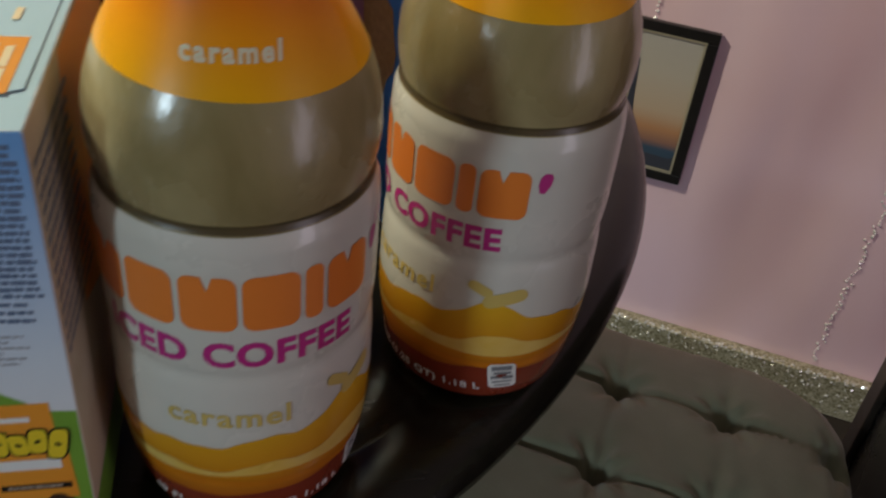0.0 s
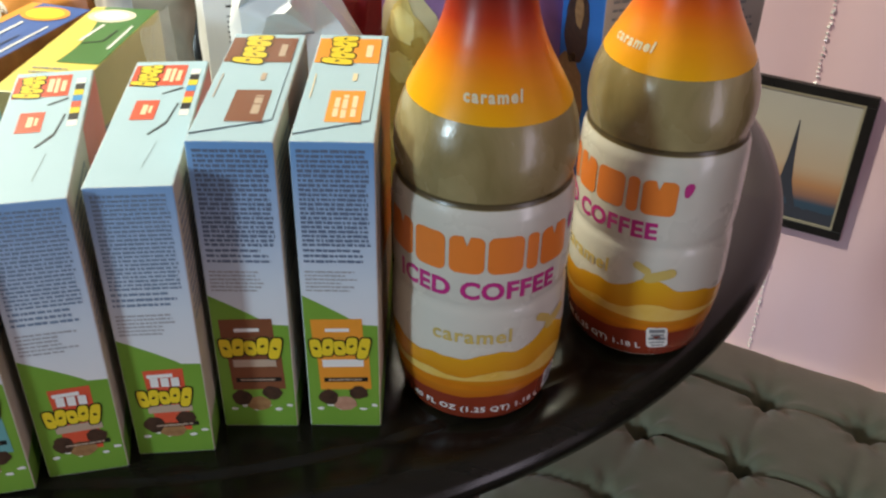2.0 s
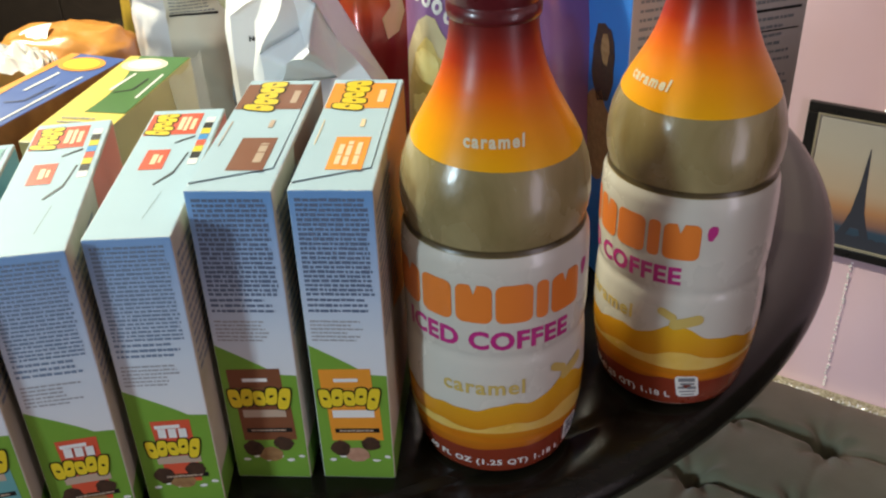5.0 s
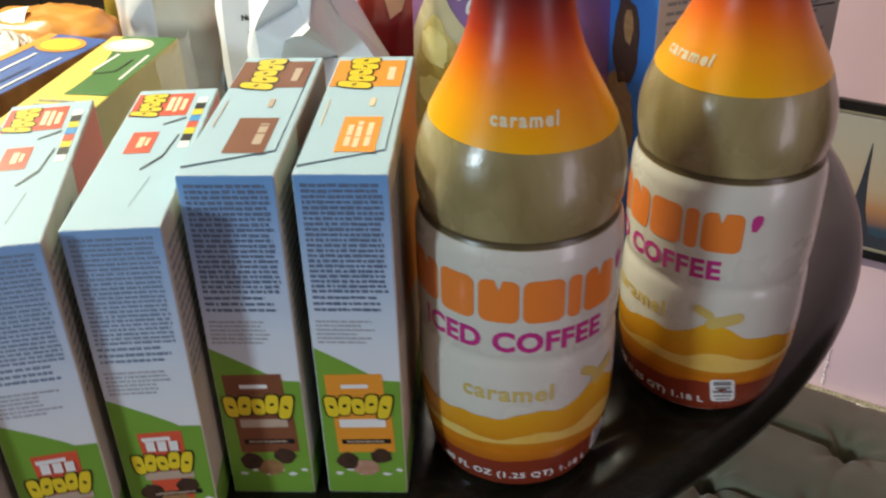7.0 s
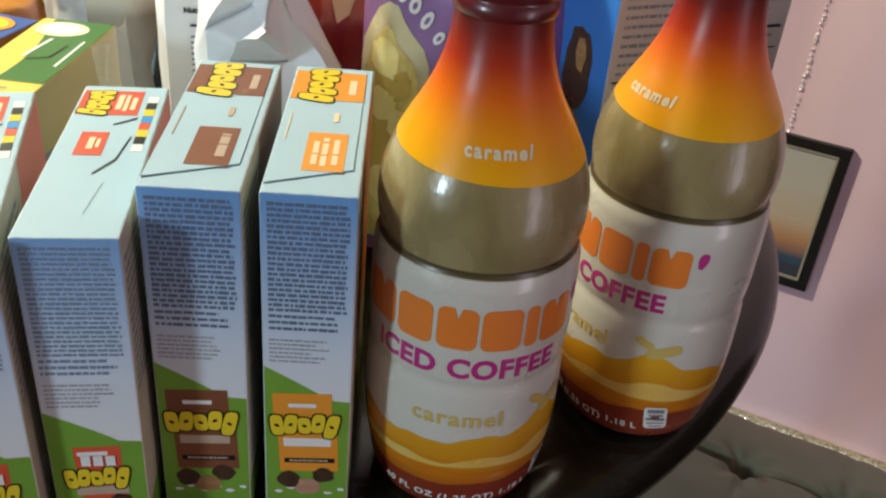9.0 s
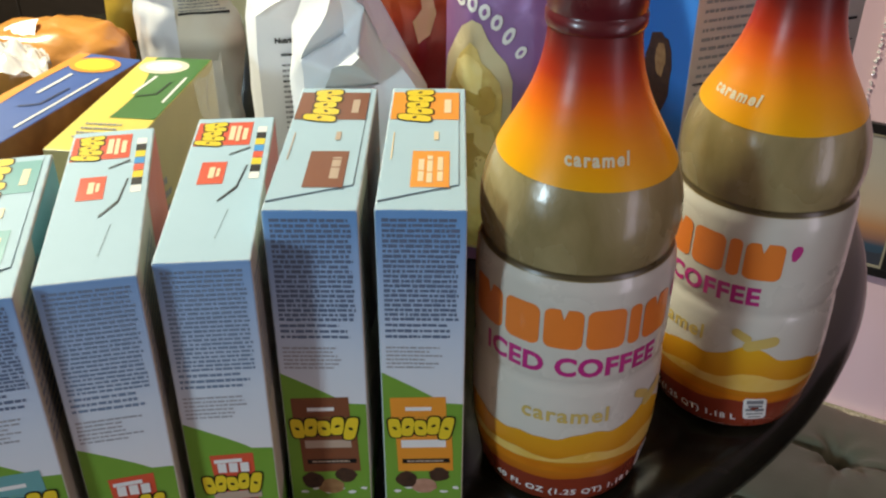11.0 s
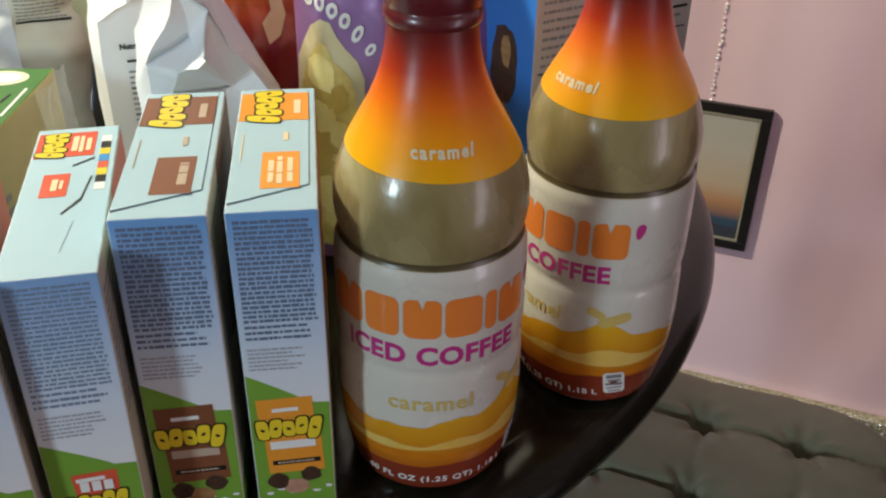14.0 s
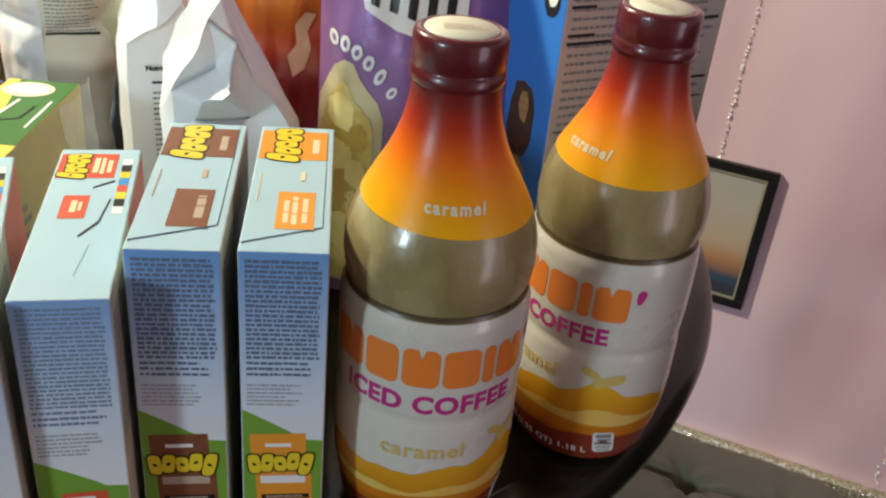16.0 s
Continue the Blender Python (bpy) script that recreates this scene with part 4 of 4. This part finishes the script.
gb, T = slim_carton((-0.2225, 0.150, TABLE_Z), -5.5, 0.053, 0.168, 0.150, GREENBOX, TANSIDE, PALE, "yellow and green food carton with a cream oval")
arc = [(0.0525, 0.167), (0.010, 0.167)] + [(0.010 + 0.016 * math.sin(i / 10 * math.pi * 0.62) - 0.004 * i / 10, 0.160 - 0.108 * i / 10) for i in range(11)] + [(0.0525, 0.052)]
part("green_field", flat([arc], T(0.0003)), DARKGREEN, gb, "dark green printed field")
ov = part("oval_print", flat([blob(0.0225, 0.1475, 0.0190, 0.0145, 32, 0.0)], T(0.0005)), CHIP_CREAM, gb, "cream oval print")
part("oval_ring", flat([blob(0.0225, 0.1475, 0.014, 0.0095, 28, 0.0)], T(0.0007)), WHITE, ov)
prints("title_print", [turned(rect(0.021, 0.093, 0.0235, 0.128), -7, (0.022, 0.11)), turned(rect(0.046, 0.080, 0.048, 0.128), 0, (0.047, 0.1))], T(0.0006), WHITE, gb, "white bar of print")
part("tuck_slit", flat([[(0.024, 0.088), (0.038, 0.094), (0.040, 0.118), (0.0385, 0.118), (0.0365, 0.095), (0.024, 0.0895)]], T(0.0007)), INK_BLACK, gb, "dark slit of the tuck flap")
part("fine_print", flat(small_print(0.010, 0.016, 0.036, 0.044, 4, 3, 0.4, 0.2), T(0.0005)), INK_GREY, gb, "grey bars of fine print")
part("side_print", flat(small_print(0.03, 0.06, 0.06, 0.11, 5, 9, 0.5, 0.4), lambda u, v: Vector((0.0534, u, v))), INK_GREY, gb, "grey bars of print")

FILM = bpy.data.materials.new("loose_clear_film")
FILM.use_nodes = True
nt = FILM.node_tree
film = nt.nodes["Principled BSDF"]
film.inputs["Base Color"].default_value = (0.92, 0.92, 0.88, 1)
film.inputs["Roughness"].default_value = 0.14
film.inputs["Alpha"].default_value = 0.24
wrinkle = nt.nodes.new("ShaderNodeTexNoise")
wrinkle.inputs["Scale"].default_value = 55
crinkle = nt.nodes.new("ShaderNodeBump")
crinkle.inputs["Strength"].default_value = 0.6
crinkle.inputs["Distance"].default_value = 0.003
nt.links.new(wrinkle.outputs[0], crinkle.inputs["Height"])
nt.links.new(crinkle.outputs[0], film.inputs["Normal"])
bm = bmesh.new()
g = []
for j in range(25):
    fv = j / 24
    row = []
    for i in range(31):
        fu = i / 30
        a = (fu - 0.08) * 2.6
        q = Vector((fu * 4, fv * 5, 1))
        out = 0.004 + 0.012 * math.sin(math.pi * min(1, fv * 1.1)) + 0.005 * noise.noise(q * 1.7)
        row.append(bm.verts.new((0.054 + out * math.cos(a * 0.6), 0.118 + 0.062 * fu + 0.006 * math.sin(a), 0.004 + (0.146 + 0.004 * noise.noise(Vector((fu * 6, 0, 2)))) * fv)))
    g.append(row)
for j in range(24):
    for i in range(30):
        bm.faces.new((g[j][i], g[j][i + 1], g[j + 1][i + 1], g[j + 1][i]))
part("clear_wrapper", bm, FILM, gb, "loose clear plastic wrapper end", smooth=True)

bb, T = slim_carton((-0.310, 0.170, TABLE_Z), -16.5, 0.055, 0.168, 0.148, BLUEBOX, BROWNSIDE, BLUEBOX, "royal blue and brown food carton with an orange oval")
part("orange_field", flat([[(0.001, 0.002), (0.020, 0.002), (0.012, 0.05), (0.008, 0.10), (0.010, 0.166), (0.001, 0.166)]], T(0.0003)), ORANGE, bb, "orange printed field")
ov = part("oval_print", flat([blob(0.028, 0.146, 0.0205, 0.0155, 32, 0.0)], T(0.0005)), ORANGE, bb, "orange oval print")
part("oval_ring", flat([blob(0.028, 0.146, 0.016, 0.0115, 28, 0.0)], T(0.0007)), YELLOW, ov)
prints("title_print", [rect(0.022, 0.085, 0.0245, 0.125), rect(0.047, 0.03, 0.049, 0.122)], T(0.0006), WHITE, bb, "white bar of print")
part("tuck_slit", flat([[(0.026, 0.060), (0.039, 0.068), (0.040, 0.10), (0.0385, 0.10), (0.0375, 0.069), (0.026, 0.062)]], T(0.0007)), INK_BLACK, bb, "dark slit of the tuck flap")

# bread in an orange wrapper with a loose clear end
BREADWRAP = material("orange_bread_wrapper", (0.50, 0.19, 0.03), 0.34, second=(0.60, 0.27, 0.05), scale=14, bump=0.4, bump_scale=45, coat=0.5)
CLEARWRAP = material("milky_clear_wrap", (0.80, 0.78, 0.72), 0.18, second=(0.86, 0.84, 0.80), scale=30, bump=0.5, bump_scale=60, coat=0.5)
bread = empty("bread_bag", pose(-0.410, 0.605, TABLE_Z, 0, 0, 0), "orange wrapped bread loaf with a crumpled clear end", "bread bag")
bm = bmesh.new()
bmesh.ops.create_uvsphere(bm, u_segments=48, v_segments=32, radius=1)
for v in bm.verts:
    p = v.co.copy()
    q = Vector([math.copysign(abs(c) ** 0.8, c) for c in p])
    v.co = Vector((q.x * 0.084, q.y * 0.065, 0.041 + q.z * 0.041))
    v.co += 0.005 * noise.noise(p * 3.2) * p + 0.0025 * noise.noise(Vector((p.x * 18, p.y * 4, p.z * 4))) * p
    v.co.z = max(v.co.z, 0.0)
part("loaf_wrapper", bm, BREADWRAP, bread, smooth=True)
bm = bmesh.new()
g = []
for j in range(40):
    row = []
    for i in range(34):
        fu, fv = i / 33, j / 39
        half = 0.020 + 0.036 * fv
        a = (fu - 0.5) * 2.6
        q = Vector((fu * 5, fv * 7, 3))
        crease = abs(noise.noise(q * 1.3)) * 0.016 + abs(noise.noise(q * 3.1)) * 0.006
        row.append(bm.verts.new((-0.004 + 0.075 * fv + half * math.sin(a), -0.045 - 0.245 * fv, 0.036 + 0.080 * min(1, fv * 1.25) ** 0.8 + 0.020 * math.cos(a) + crease)))
    g.append(row)
for j in range(39):
    for i in range(33):
        bm.faces.new((g[j][i], g[j + 1][i], g[j + 1][i + 1], g[j][i + 1]))
part("loose_end", bm, CLEARWRAP, bread, "crumpled milky clear plastic end", smooth=True)
top_of_loaf = lambda u, v: Vector((u, v, 0.0865 - 0.041 * ((u / 0.084) ** 2 + (v / 0.065) ** 2) ** 1.3))
part("white_print", conform([turned(rect(-0.056, -0.040, -0.006, -0.006), 12, (-0.03, -0.015))], top_of_loaf), WHITE, bread, "white printed patch")

# blue carton with a nutrition panel
PANEL = material("lilac_grey_printed_card", (0.50, 0.44, 0.41), 0.45, second=(0.45, 0.39, 0.36), scale=14)
BLUEFACE = material("bright_blue_card", (0.03, 0.17, 0.55), 0.35, second=(0.035, 0.19, 0.6), scale=20)
cereal = empty("cereal_box", pose(0.186, 0.206, TABLE_Z, 0, 0, 24), "tall bright blue cereal box with a printed nutrition side", "cereal box")
body = part("carton", box_bm(0, 0.139, 0, 0.075, 0, 0.305, 0.0009, 2), [PANEL, BLUEFACE], cereal)
for p in body.data.polygons:
    if p.normal.x < -0.9 or p.normal.z > 0.9:
        p.material_index = 1
FP = lambda lift: (lambda u, v: Vector((u, -lift, v)))
for x0, x1, seed in ((0.006, 0.062, 5), (0.088, 0.132, 6)):
    part("fine_print", flat(small_print(x0, 0.03, x1, 0.30, 44, seed, 0.36, 0.4), FP(0.0003)), INK_GREY, cereal, "grey bars of fine print")
for z, x0, x1, t in ((0.2375, 0.004, 0.064, 0.0022), (0.268, 0.004, 0.030, 0.002), (0.262, 0.004, 0.024, 0.002), (0.243, 0.004, 0.026, 0.002), (0.205, 0.086, 0.134, 0.002), (0.249, 0.086, 0.134, 0.0022), (0.19, 0.086, 0.134, 0.001), (0.175, 0.004, 0.064, 0.001)):
    part("rule", flat([rect(x0, z - t / 2, x1, z + t / 2)], FP(0.0005)), INK_BLACK, cereal, "black printed rule")
part("column_line", flat([rect(0.0705, 0.01, 0.0715, 0.30)], FP(0.0005)), INK_GREY, cereal)
LP = lambda lift: (lambda u, v: Vector((-lift, u, v)))
nut = part("nut_picture", flat([blob(0.034, 0.172, 0.016, 0.030, 20, 0.10, 4)], LP(0.0004)), FOOD_DARK, cereal, "dark brown nut in print")
part("nut_highlight", flat([blob(0.031, 0.182, 0.006, 0.012, 14, 0.2, 5)], LP(0.0007)), FOOD_TAN, nut)
part("nut_picture", flat([blob(0.040, 0.115, 0.022, 0.036, 20, 0.12, 7)], LP(0.0004)), FOOD_TAN, cereal, "brown granola in print")
part("logo_shape", flat([blob(0.016, 0.265, 0.009, 0.014, 20, 0.05, 4)], LP(0.0004)), INK_BLACK, cereal, "dark rounded logo shape")
part("logo_shape", flat([blob(0.015, 0.268, 0.006, 0.010, 20, 0.05, 4)], LP(0.0007)), WHITE, cereal, "white rounded logo shape")

# ---- stool ----
SEAT_Z = 0.765
SEAT_S, SEAT_N, HALF = -0.222, 0.395, 0.226
stool = empty("bar_stool", Matrix.Translation(room(SEAT_S, SEAT_N, 0)) @ ROOM, "grey-beige velvet bar stool with a button-tufted seat", "stool")
bm = bmesh.new()


def seat_outline(a):
    """Rounded square."""
    c, s = math.cos(a), math.sin(a)
    k = (abs(c) ** 5 + abs(s) ** 5) ** (-1 / 5)
    return HALF * k * c, HALF * k * s


BUTTONS = [(x, y) for x in (-0.2125, -0.1075, -0.0025, 0.1025, 0.2075) for y in (-0.205, -0.095, 0.0125, 0.125)]


def seat_height(x, y, f):
    z = 0.020 * (1 - f ** 6)
    best = min(BUTTONS, key=lambda b: (b[0] - x) ** 2 + (b[1] - y) ** 2)
    dx, dy = x - best[0], y - best[1]
    dd = math.hypot(dx, dy)
    z -= 0.026 * math.exp(-(dd / 0.010) ** 2) + 0.008 * math.exp(-(dd / 0.026) ** 2)
    # gathers that run out from each button
    z += 0.0028 * math.cos(7 * math.atan2(dy, dx) + 40 * best[0]) * math.exp(-((dd - 0.022) / 0.014) ** 2)
    fold_x = min(abs(b - x) for b in (-0.2125, -0.1075, -0.0025, 0.1025, 0.2075))
    fold_y = min(abs(b - y) for b in (-0.205, -0.095, 0.0125, 0.125))
    wob = 0.005 * noise.noise(Vector((x * 20, y * 20, 2)))
    z -= 0.0075 * math.exp(-((fold_y + wob) / 0.0042) ** 2) * (1 if y < 0.15 else 0.3) + 0.0020 * math.exp(-((fold_x + wob) / 0.006) ** 2)
    z += 0.003 * noise.noise(Vector((x * 12, y * 12, 7))) + 0.0012 * noise.noise(Vector((x * 40, y * 25, 3)))
    return z


rings = []
M, K = 64, 220
for j in range(M + 1):
    f = j / M
    ring = []
    for k in range(K):
        ox, oy = seat_outline(2 * math.pi * k / K)
        x, y = ox * f, oy * f
        ring.append(bm.verts.new((x, y, SEAT_Z + seat_height(x, y, f) - (0.010 * max(0, f - 0.93) / 0.07) ** 1)))
        if j == 0:
            break
    rings.append(ring)
for k in range(K):
    bm.faces.new((rings[0][0], rings[1][k], rings[1][(k + 1) % K]))
for j in range(1, M):
    for k in range(K):
        bm.faces.new((rings[j][k], rings[j + 1][k], rings[j + 1][(k + 1) % K], rings[j][(k + 1) % K]))
prev = rings[-1]
for dz, sc in ((-0.020, 1.012), (-0.045, 1.015), (-0.080, 1.005), (-0.095, 0.98)):
    ring = [bm.verts.new((seat_outline(2 * math.pi * k / K)[0] * sc, seat_outline(2 * math.pi * k / K)[1] * sc, SEAT_Z + dz)) for k in range(K)]
    for k in range(K):
        bm.faces.new((prev[k], ring[k], ring[(k + 1) % K], prev[(k + 1) % K]))
    prev = ring
bm.faces.new(prev[::-1])
part("seat", bm, VELVET, stool, "button-tufted velvet cushion", smooth=True)
for x, y in BUTTONS:
    if max(abs(x), abs(y)) < 0.2:
        b = bmesh.new()
        bmesh.ops.create_uvsphere(b, u_segments=12, v_segments=8, radius=0.007)
        for v in b.verts:
            v.co = Vector((x + v.co.x, y + v.co.y, SEAT_Z + seat_height(x, y, 0) + 0.002 + v.co.z * 0.5))
        part("button", b, VELVET, stool, smooth=True)
for sx in (-1, 1):
    for sy in (-1, 1):
        b = bmesh.new()
        lo, hi = [], []
        for (dx, dy) in ((-1, -1), (1, -1), (1, 1), (-1, 1)):
            lo.append(b.verts.new((sx * 0.20 + dx * 0.014, sy * 0.20 + dy * 0.014, 0)))
            hi.append(b.verts.new((sx * 0.17 + dx * 0.02, sy * 0.17 + dy * 0.02, SEAT_Z - 0.09)))
        for i in range(4):
            b.faces.new((lo[i], lo[(i + 1) % 4], hi[(i + 1) % 4], hi[i]))
        b.faces.new(lo[::-1])
        b.faces.new(hi)
        part("leg", b, DARKWOOD, stool)
for y in (-0.19, 0.19):
    part("footrest", box_bm(-0.18, 0.18, y - 0.011, y + 0.011, 0.24, 0.275, 0.003), DARKWOOD, stool)

# ---- black cabinet beside the stool ----
cab = empty("black_cabinet", Matrix.Translation(room(-0.462, 0.65, 0)) @ ROOM, "tall black cabinet with a framed glossy side", "cabinet")
part("cabinet_body", box_bm(0.008, 0.40, -0.52, -0.004, 0.0, 1.30, 0.003), BLACK, cab)
for y0, y1, z0, z1, nm in ((-0.036, 0.0, 0.0, 1.3, "stile"), (-0.524, -0.488, 0.0, 1.3, "stile"), (-0.4878, -0.0362, 0.0, 0.06, "rail"), (-0.4878, -0.0362, 1.24, 1.3, "rail")):
    part(nm, box_bm(0.0, 0.0078, y0, y1, z0, z1, 0.0015), DARKWOOD, cab)

# ---- dark block added against the pink wall, for the shadowy area behind the bread ----
tall = empty("dark_backdrop", Matrix.Translation(room(2.56, WALL_N - 0.004, 0)) @ ROOM, "dark brown block added against the pink wall to darken the background", "cabinet")
part("cabinet_body", box_bm(0.0, 1.26, -0.38, 0.0, 0.0, 2.05, 0.004), DARKWOOD, tall)
for i in range(3):
    part("backdrop_panel", box_bm(0.012 + 0.413 * i, 0.419 + 0.413 * i, -0.40, -0.3804, 0.08, 2.03, 0.003), DARKWOOD, tall, "plain dark brown panel of the added block")

# ---- on the pink wall ----
GLITTER = bpy.data.materials.new("gold_glitter")
GLITTER.use_nodes = True
nt = GLITTER.node_tree
bs = nt.nodes["Principled BSDF"]
tc = nt.nodes.new("ShaderNodeTexCoord")
vo = nt.nodes.new("ShaderNodeTexVoronoi")
vo.inputs["Scale"].default_value = 260
nt.links.new(tc.outputs["Object"], vo.inputs["Vector"])
rp = nt.nodes.new("ShaderNodeValToRGB")
rp.color_ramp.elements[0].color, rp.color_ramp.elements[1].color = (0.24, 0.22, 0.12, 1), (0.66, 0.63, 0.45, 1)
sp = nt.nodes.new("ShaderNodeSeparateColor")
nt.links.new(vo.outputs["Color"], sp.inputs[0])
nt.links.new(sp.outputs[0], rp.inputs[0])
nt.links.new(rp.outputs[0], bs.inputs["Base Color"])
bpn = nt.nodes.new("ShaderNodeBump")
bpn.inputs["Strength"].default_value = 0.8
bpn.inputs["Distance"].default_value = 0.004
nt.links.new(sp.outputs[1], bpn.inputs["Height"])
nt.links.new(bpn.outputs[0], bs.inputs["Normal"])
bs.inputs["Metallic"].default_value = 0.4
bs.inputs["Roughness"].default_value = 0.32
GEM = material("rhinestone", (0.95, 0.94, 0.92), 0.15, 0.25, coat=1.0)

bb_ = slab("baseboard", -2.4, 2.6, WALL_N - 0.030, WALL_N - 0.0005, 0.0, 0.10, GLITTER, 0.003)
tagged(bb_, "baseboard covered in gold-silver glitter along the pink wall", "baseboard")


def gems(name, label, spots, size, seed):
    """Small faceted stones, each an eight-sided bead turned at random, on the pink wall's face."""
    rnd = random.Random(seed)
    verts, faces = [], []
    for s, n, z in spots:
        k = size * rnd.uniform(0.6, 1.15)
        e = Euler((rnd.uniform(0, 6.3), rnd.uniform(0, 6.3), rnd.uniform(0, 6.3))).to_matrix()
        base = len(verts)
        o = room(s, n, z)
        for p in ((1, 0, 0), (-1, 0, 0), (0, 1, 0), (0, -1, 0), (0, 0, 0.8), (0, 0, -0.8)):
            verts.append(o + e @ (Vector(p) * k))
        for a, b, c in ((0, 2, 4), (2, 1, 4), (1, 3, 4), (3, 0, 4), (2, 0, 5), (1, 2, 5), (3, 1, 5), (0, 3, 5)):
            faces.append((base + a, base + b, base + c))
    me = bpy.data.meshes.new(name)
    me.from_pydata(verts, [], faces)
    me.materials.append(GEM)
    return tagged(new(name, me), label, "rhinestones", kind="stuff")


rnd = random.Random(4)
for s, spread, count in ((-0.100, 0.0015, 210), (-0.592, 0.007, 260)):
    gems("rhinestone_strip", "vertical strip of small rhinestones stuck on the wall",
         [(s + rnd.uniform(-spread, spread), WALL_N - 0.002, 0.115 + 1.9 * (i + rnd.uniform(-0.3, 0.3)) / count) for i in range(count)], 0.0043, 5 + int(s * 100))
gems("glitter_flakes", "scattered shiny glitter flakes on the baseboard", [(rnd.uniform(-1.0, 0.3), WALL_N - 0.0185 - 0.012 * rnd.random(), 0.100 - 0.09 * rnd.random() ** 1.8) for i in range(2600)], 0.0036, 8)

PIC_BLACK = material("black_lacquered_frame", (0.012, 0.011, 0.011), 0.3, second=(0.02, 0.018, 0.017), scale=40)
FILLET = material("pale_gold_fillet", (0.55, 0.50, 0.36), 0.35, 0.4)
SUNSET = ramp_material("sunset_picture", [(0.0, (0.045, 0.075, 0.11)), (0.14, (0.05, 0.09, 0.14)), (0.20, (0.30, 0.16, 0.12)), (0.30, (0.52, 0.27, 0.13)), (0.45, (0.58, 0.46, 0.33)), (0.75, (0.55, 0.51, 0.43)), (1.0, (0.50, 0.48, 0.43))], 0.03, 0.29, 0.3, coat=0.3)
TOWER = material("tower_silhouette", (0.05, 0.055, 0.075), 0.4)
pic = empty("framed_picture", Matrix.Translation(room(0.035, WALL_N - 0.0025, 0.446)) @ ROOM, "black framed picture of a tower at sunset", "picture")
PW, PH, FB = 0.257, 0.318, 0.020
for nm, x0, x1, z0, z1 in (("frame_bar", 0, PW, PH - FB, PH), ("frame_bar", 0, PW, 0, FB), ("frame_bar", 0, FB, FB + 0.0002, PH - FB - 0.0002), ("frame_bar", PW - FB, PW, FB + 0.0002, PH - FB - 0.0002)):
    part(nm, box_bm(x0, x1, -0.0125, 0.0, z0, z1, 0.002), PIC_BLACK, pic)
for x0, x1, z0, z1 in ((FB, PW - FB, PH - FB - 0.004, PH - FB), (FB, PW - FB, FB, FB + 0.005), (FB, FB + 0.004, FB + 0.005, PH - FB - 0.004), (PW - FB - 0.004, PW - FB, FB + 0.005, PH - FB - 0.004)):
    part("fillet", box_bm(x0, x1, -0.0115, -0.003, z0, z1), FILLET, pic)
part("picture_sheet", box_bm(FB - 0.002, PW - FB + 0.002, -0.009, -0.004, FB - 0.002, PH - FB + 0.002), SUNSET, pic)
tower = [(-0.030, 0.0), (-0.014, 0.0), (-0.008, 0.018), (0.008, 0.018), (0.014, 0.0), (0.030, 0.0), (0.022, 0.022), (0.0125, 0.055), (0.006, 0.11), (0.0025, 0.165), (0.0008, 0.19), (-0.0008, 0.19), (-0.0025, 0.165), (-0.006, 0.11), (-0.0125, 0.055), (-0.022, 0.022)]
part("tower_shape", flat([[(0.126 + x, 0.052 + z) for x, z in tower]], lambda u, v: Vector((u, -0.0096, v))), TOWER, pic, "dark tower silhouette")
part("tree_line", flat([[(FB + 0.004, FB + 0.005)] + [(FB + 0.004 + 0.209 * i / 24, 0.052 + 0.008 * noise.noise(Vector((i * 0.9, 0, 0)))) for i in range(25)] + [(PW - FB - 0.004, FB + 0.005)]], lambda u, v: Vector((u, -0.0094, v))), TOWER, pic, "dark blue tree line")

# ---- lamp and window that light the room ----
LAMPGLASS = bpy.data.materials.new("lit_lamp_glass")
LAMPGLASS.use_nodes = True
LAMPGLASS.node_tree.nodes["Principled BSDF"].inputs["Emission Color"].default_value = (1.0, 0.8, 0.55, 1)
LAMPGLASS.node_tree.nodes["Principled BSDF"].inputs["Emission Strength"].default_value = 4
lamp = empty("ceiling_lamp", pose(-1.05, 0.95, 2.5), "round white flush ceiling lamp", "lamp")
part("base_plate", lathe([(0.0005, 0), (0.19, 0), (0.19, -0.03), (0.0005, -0.03)], 40), CEIL, lamp)
part("diffuser", lathe([(0.17, -0.03), (0.17, -0.05), (0.13, -0.085), (0.06, -0.10), (0.0005, -0.104)], 40), LAMPGLASS, lamp, smooth=True)
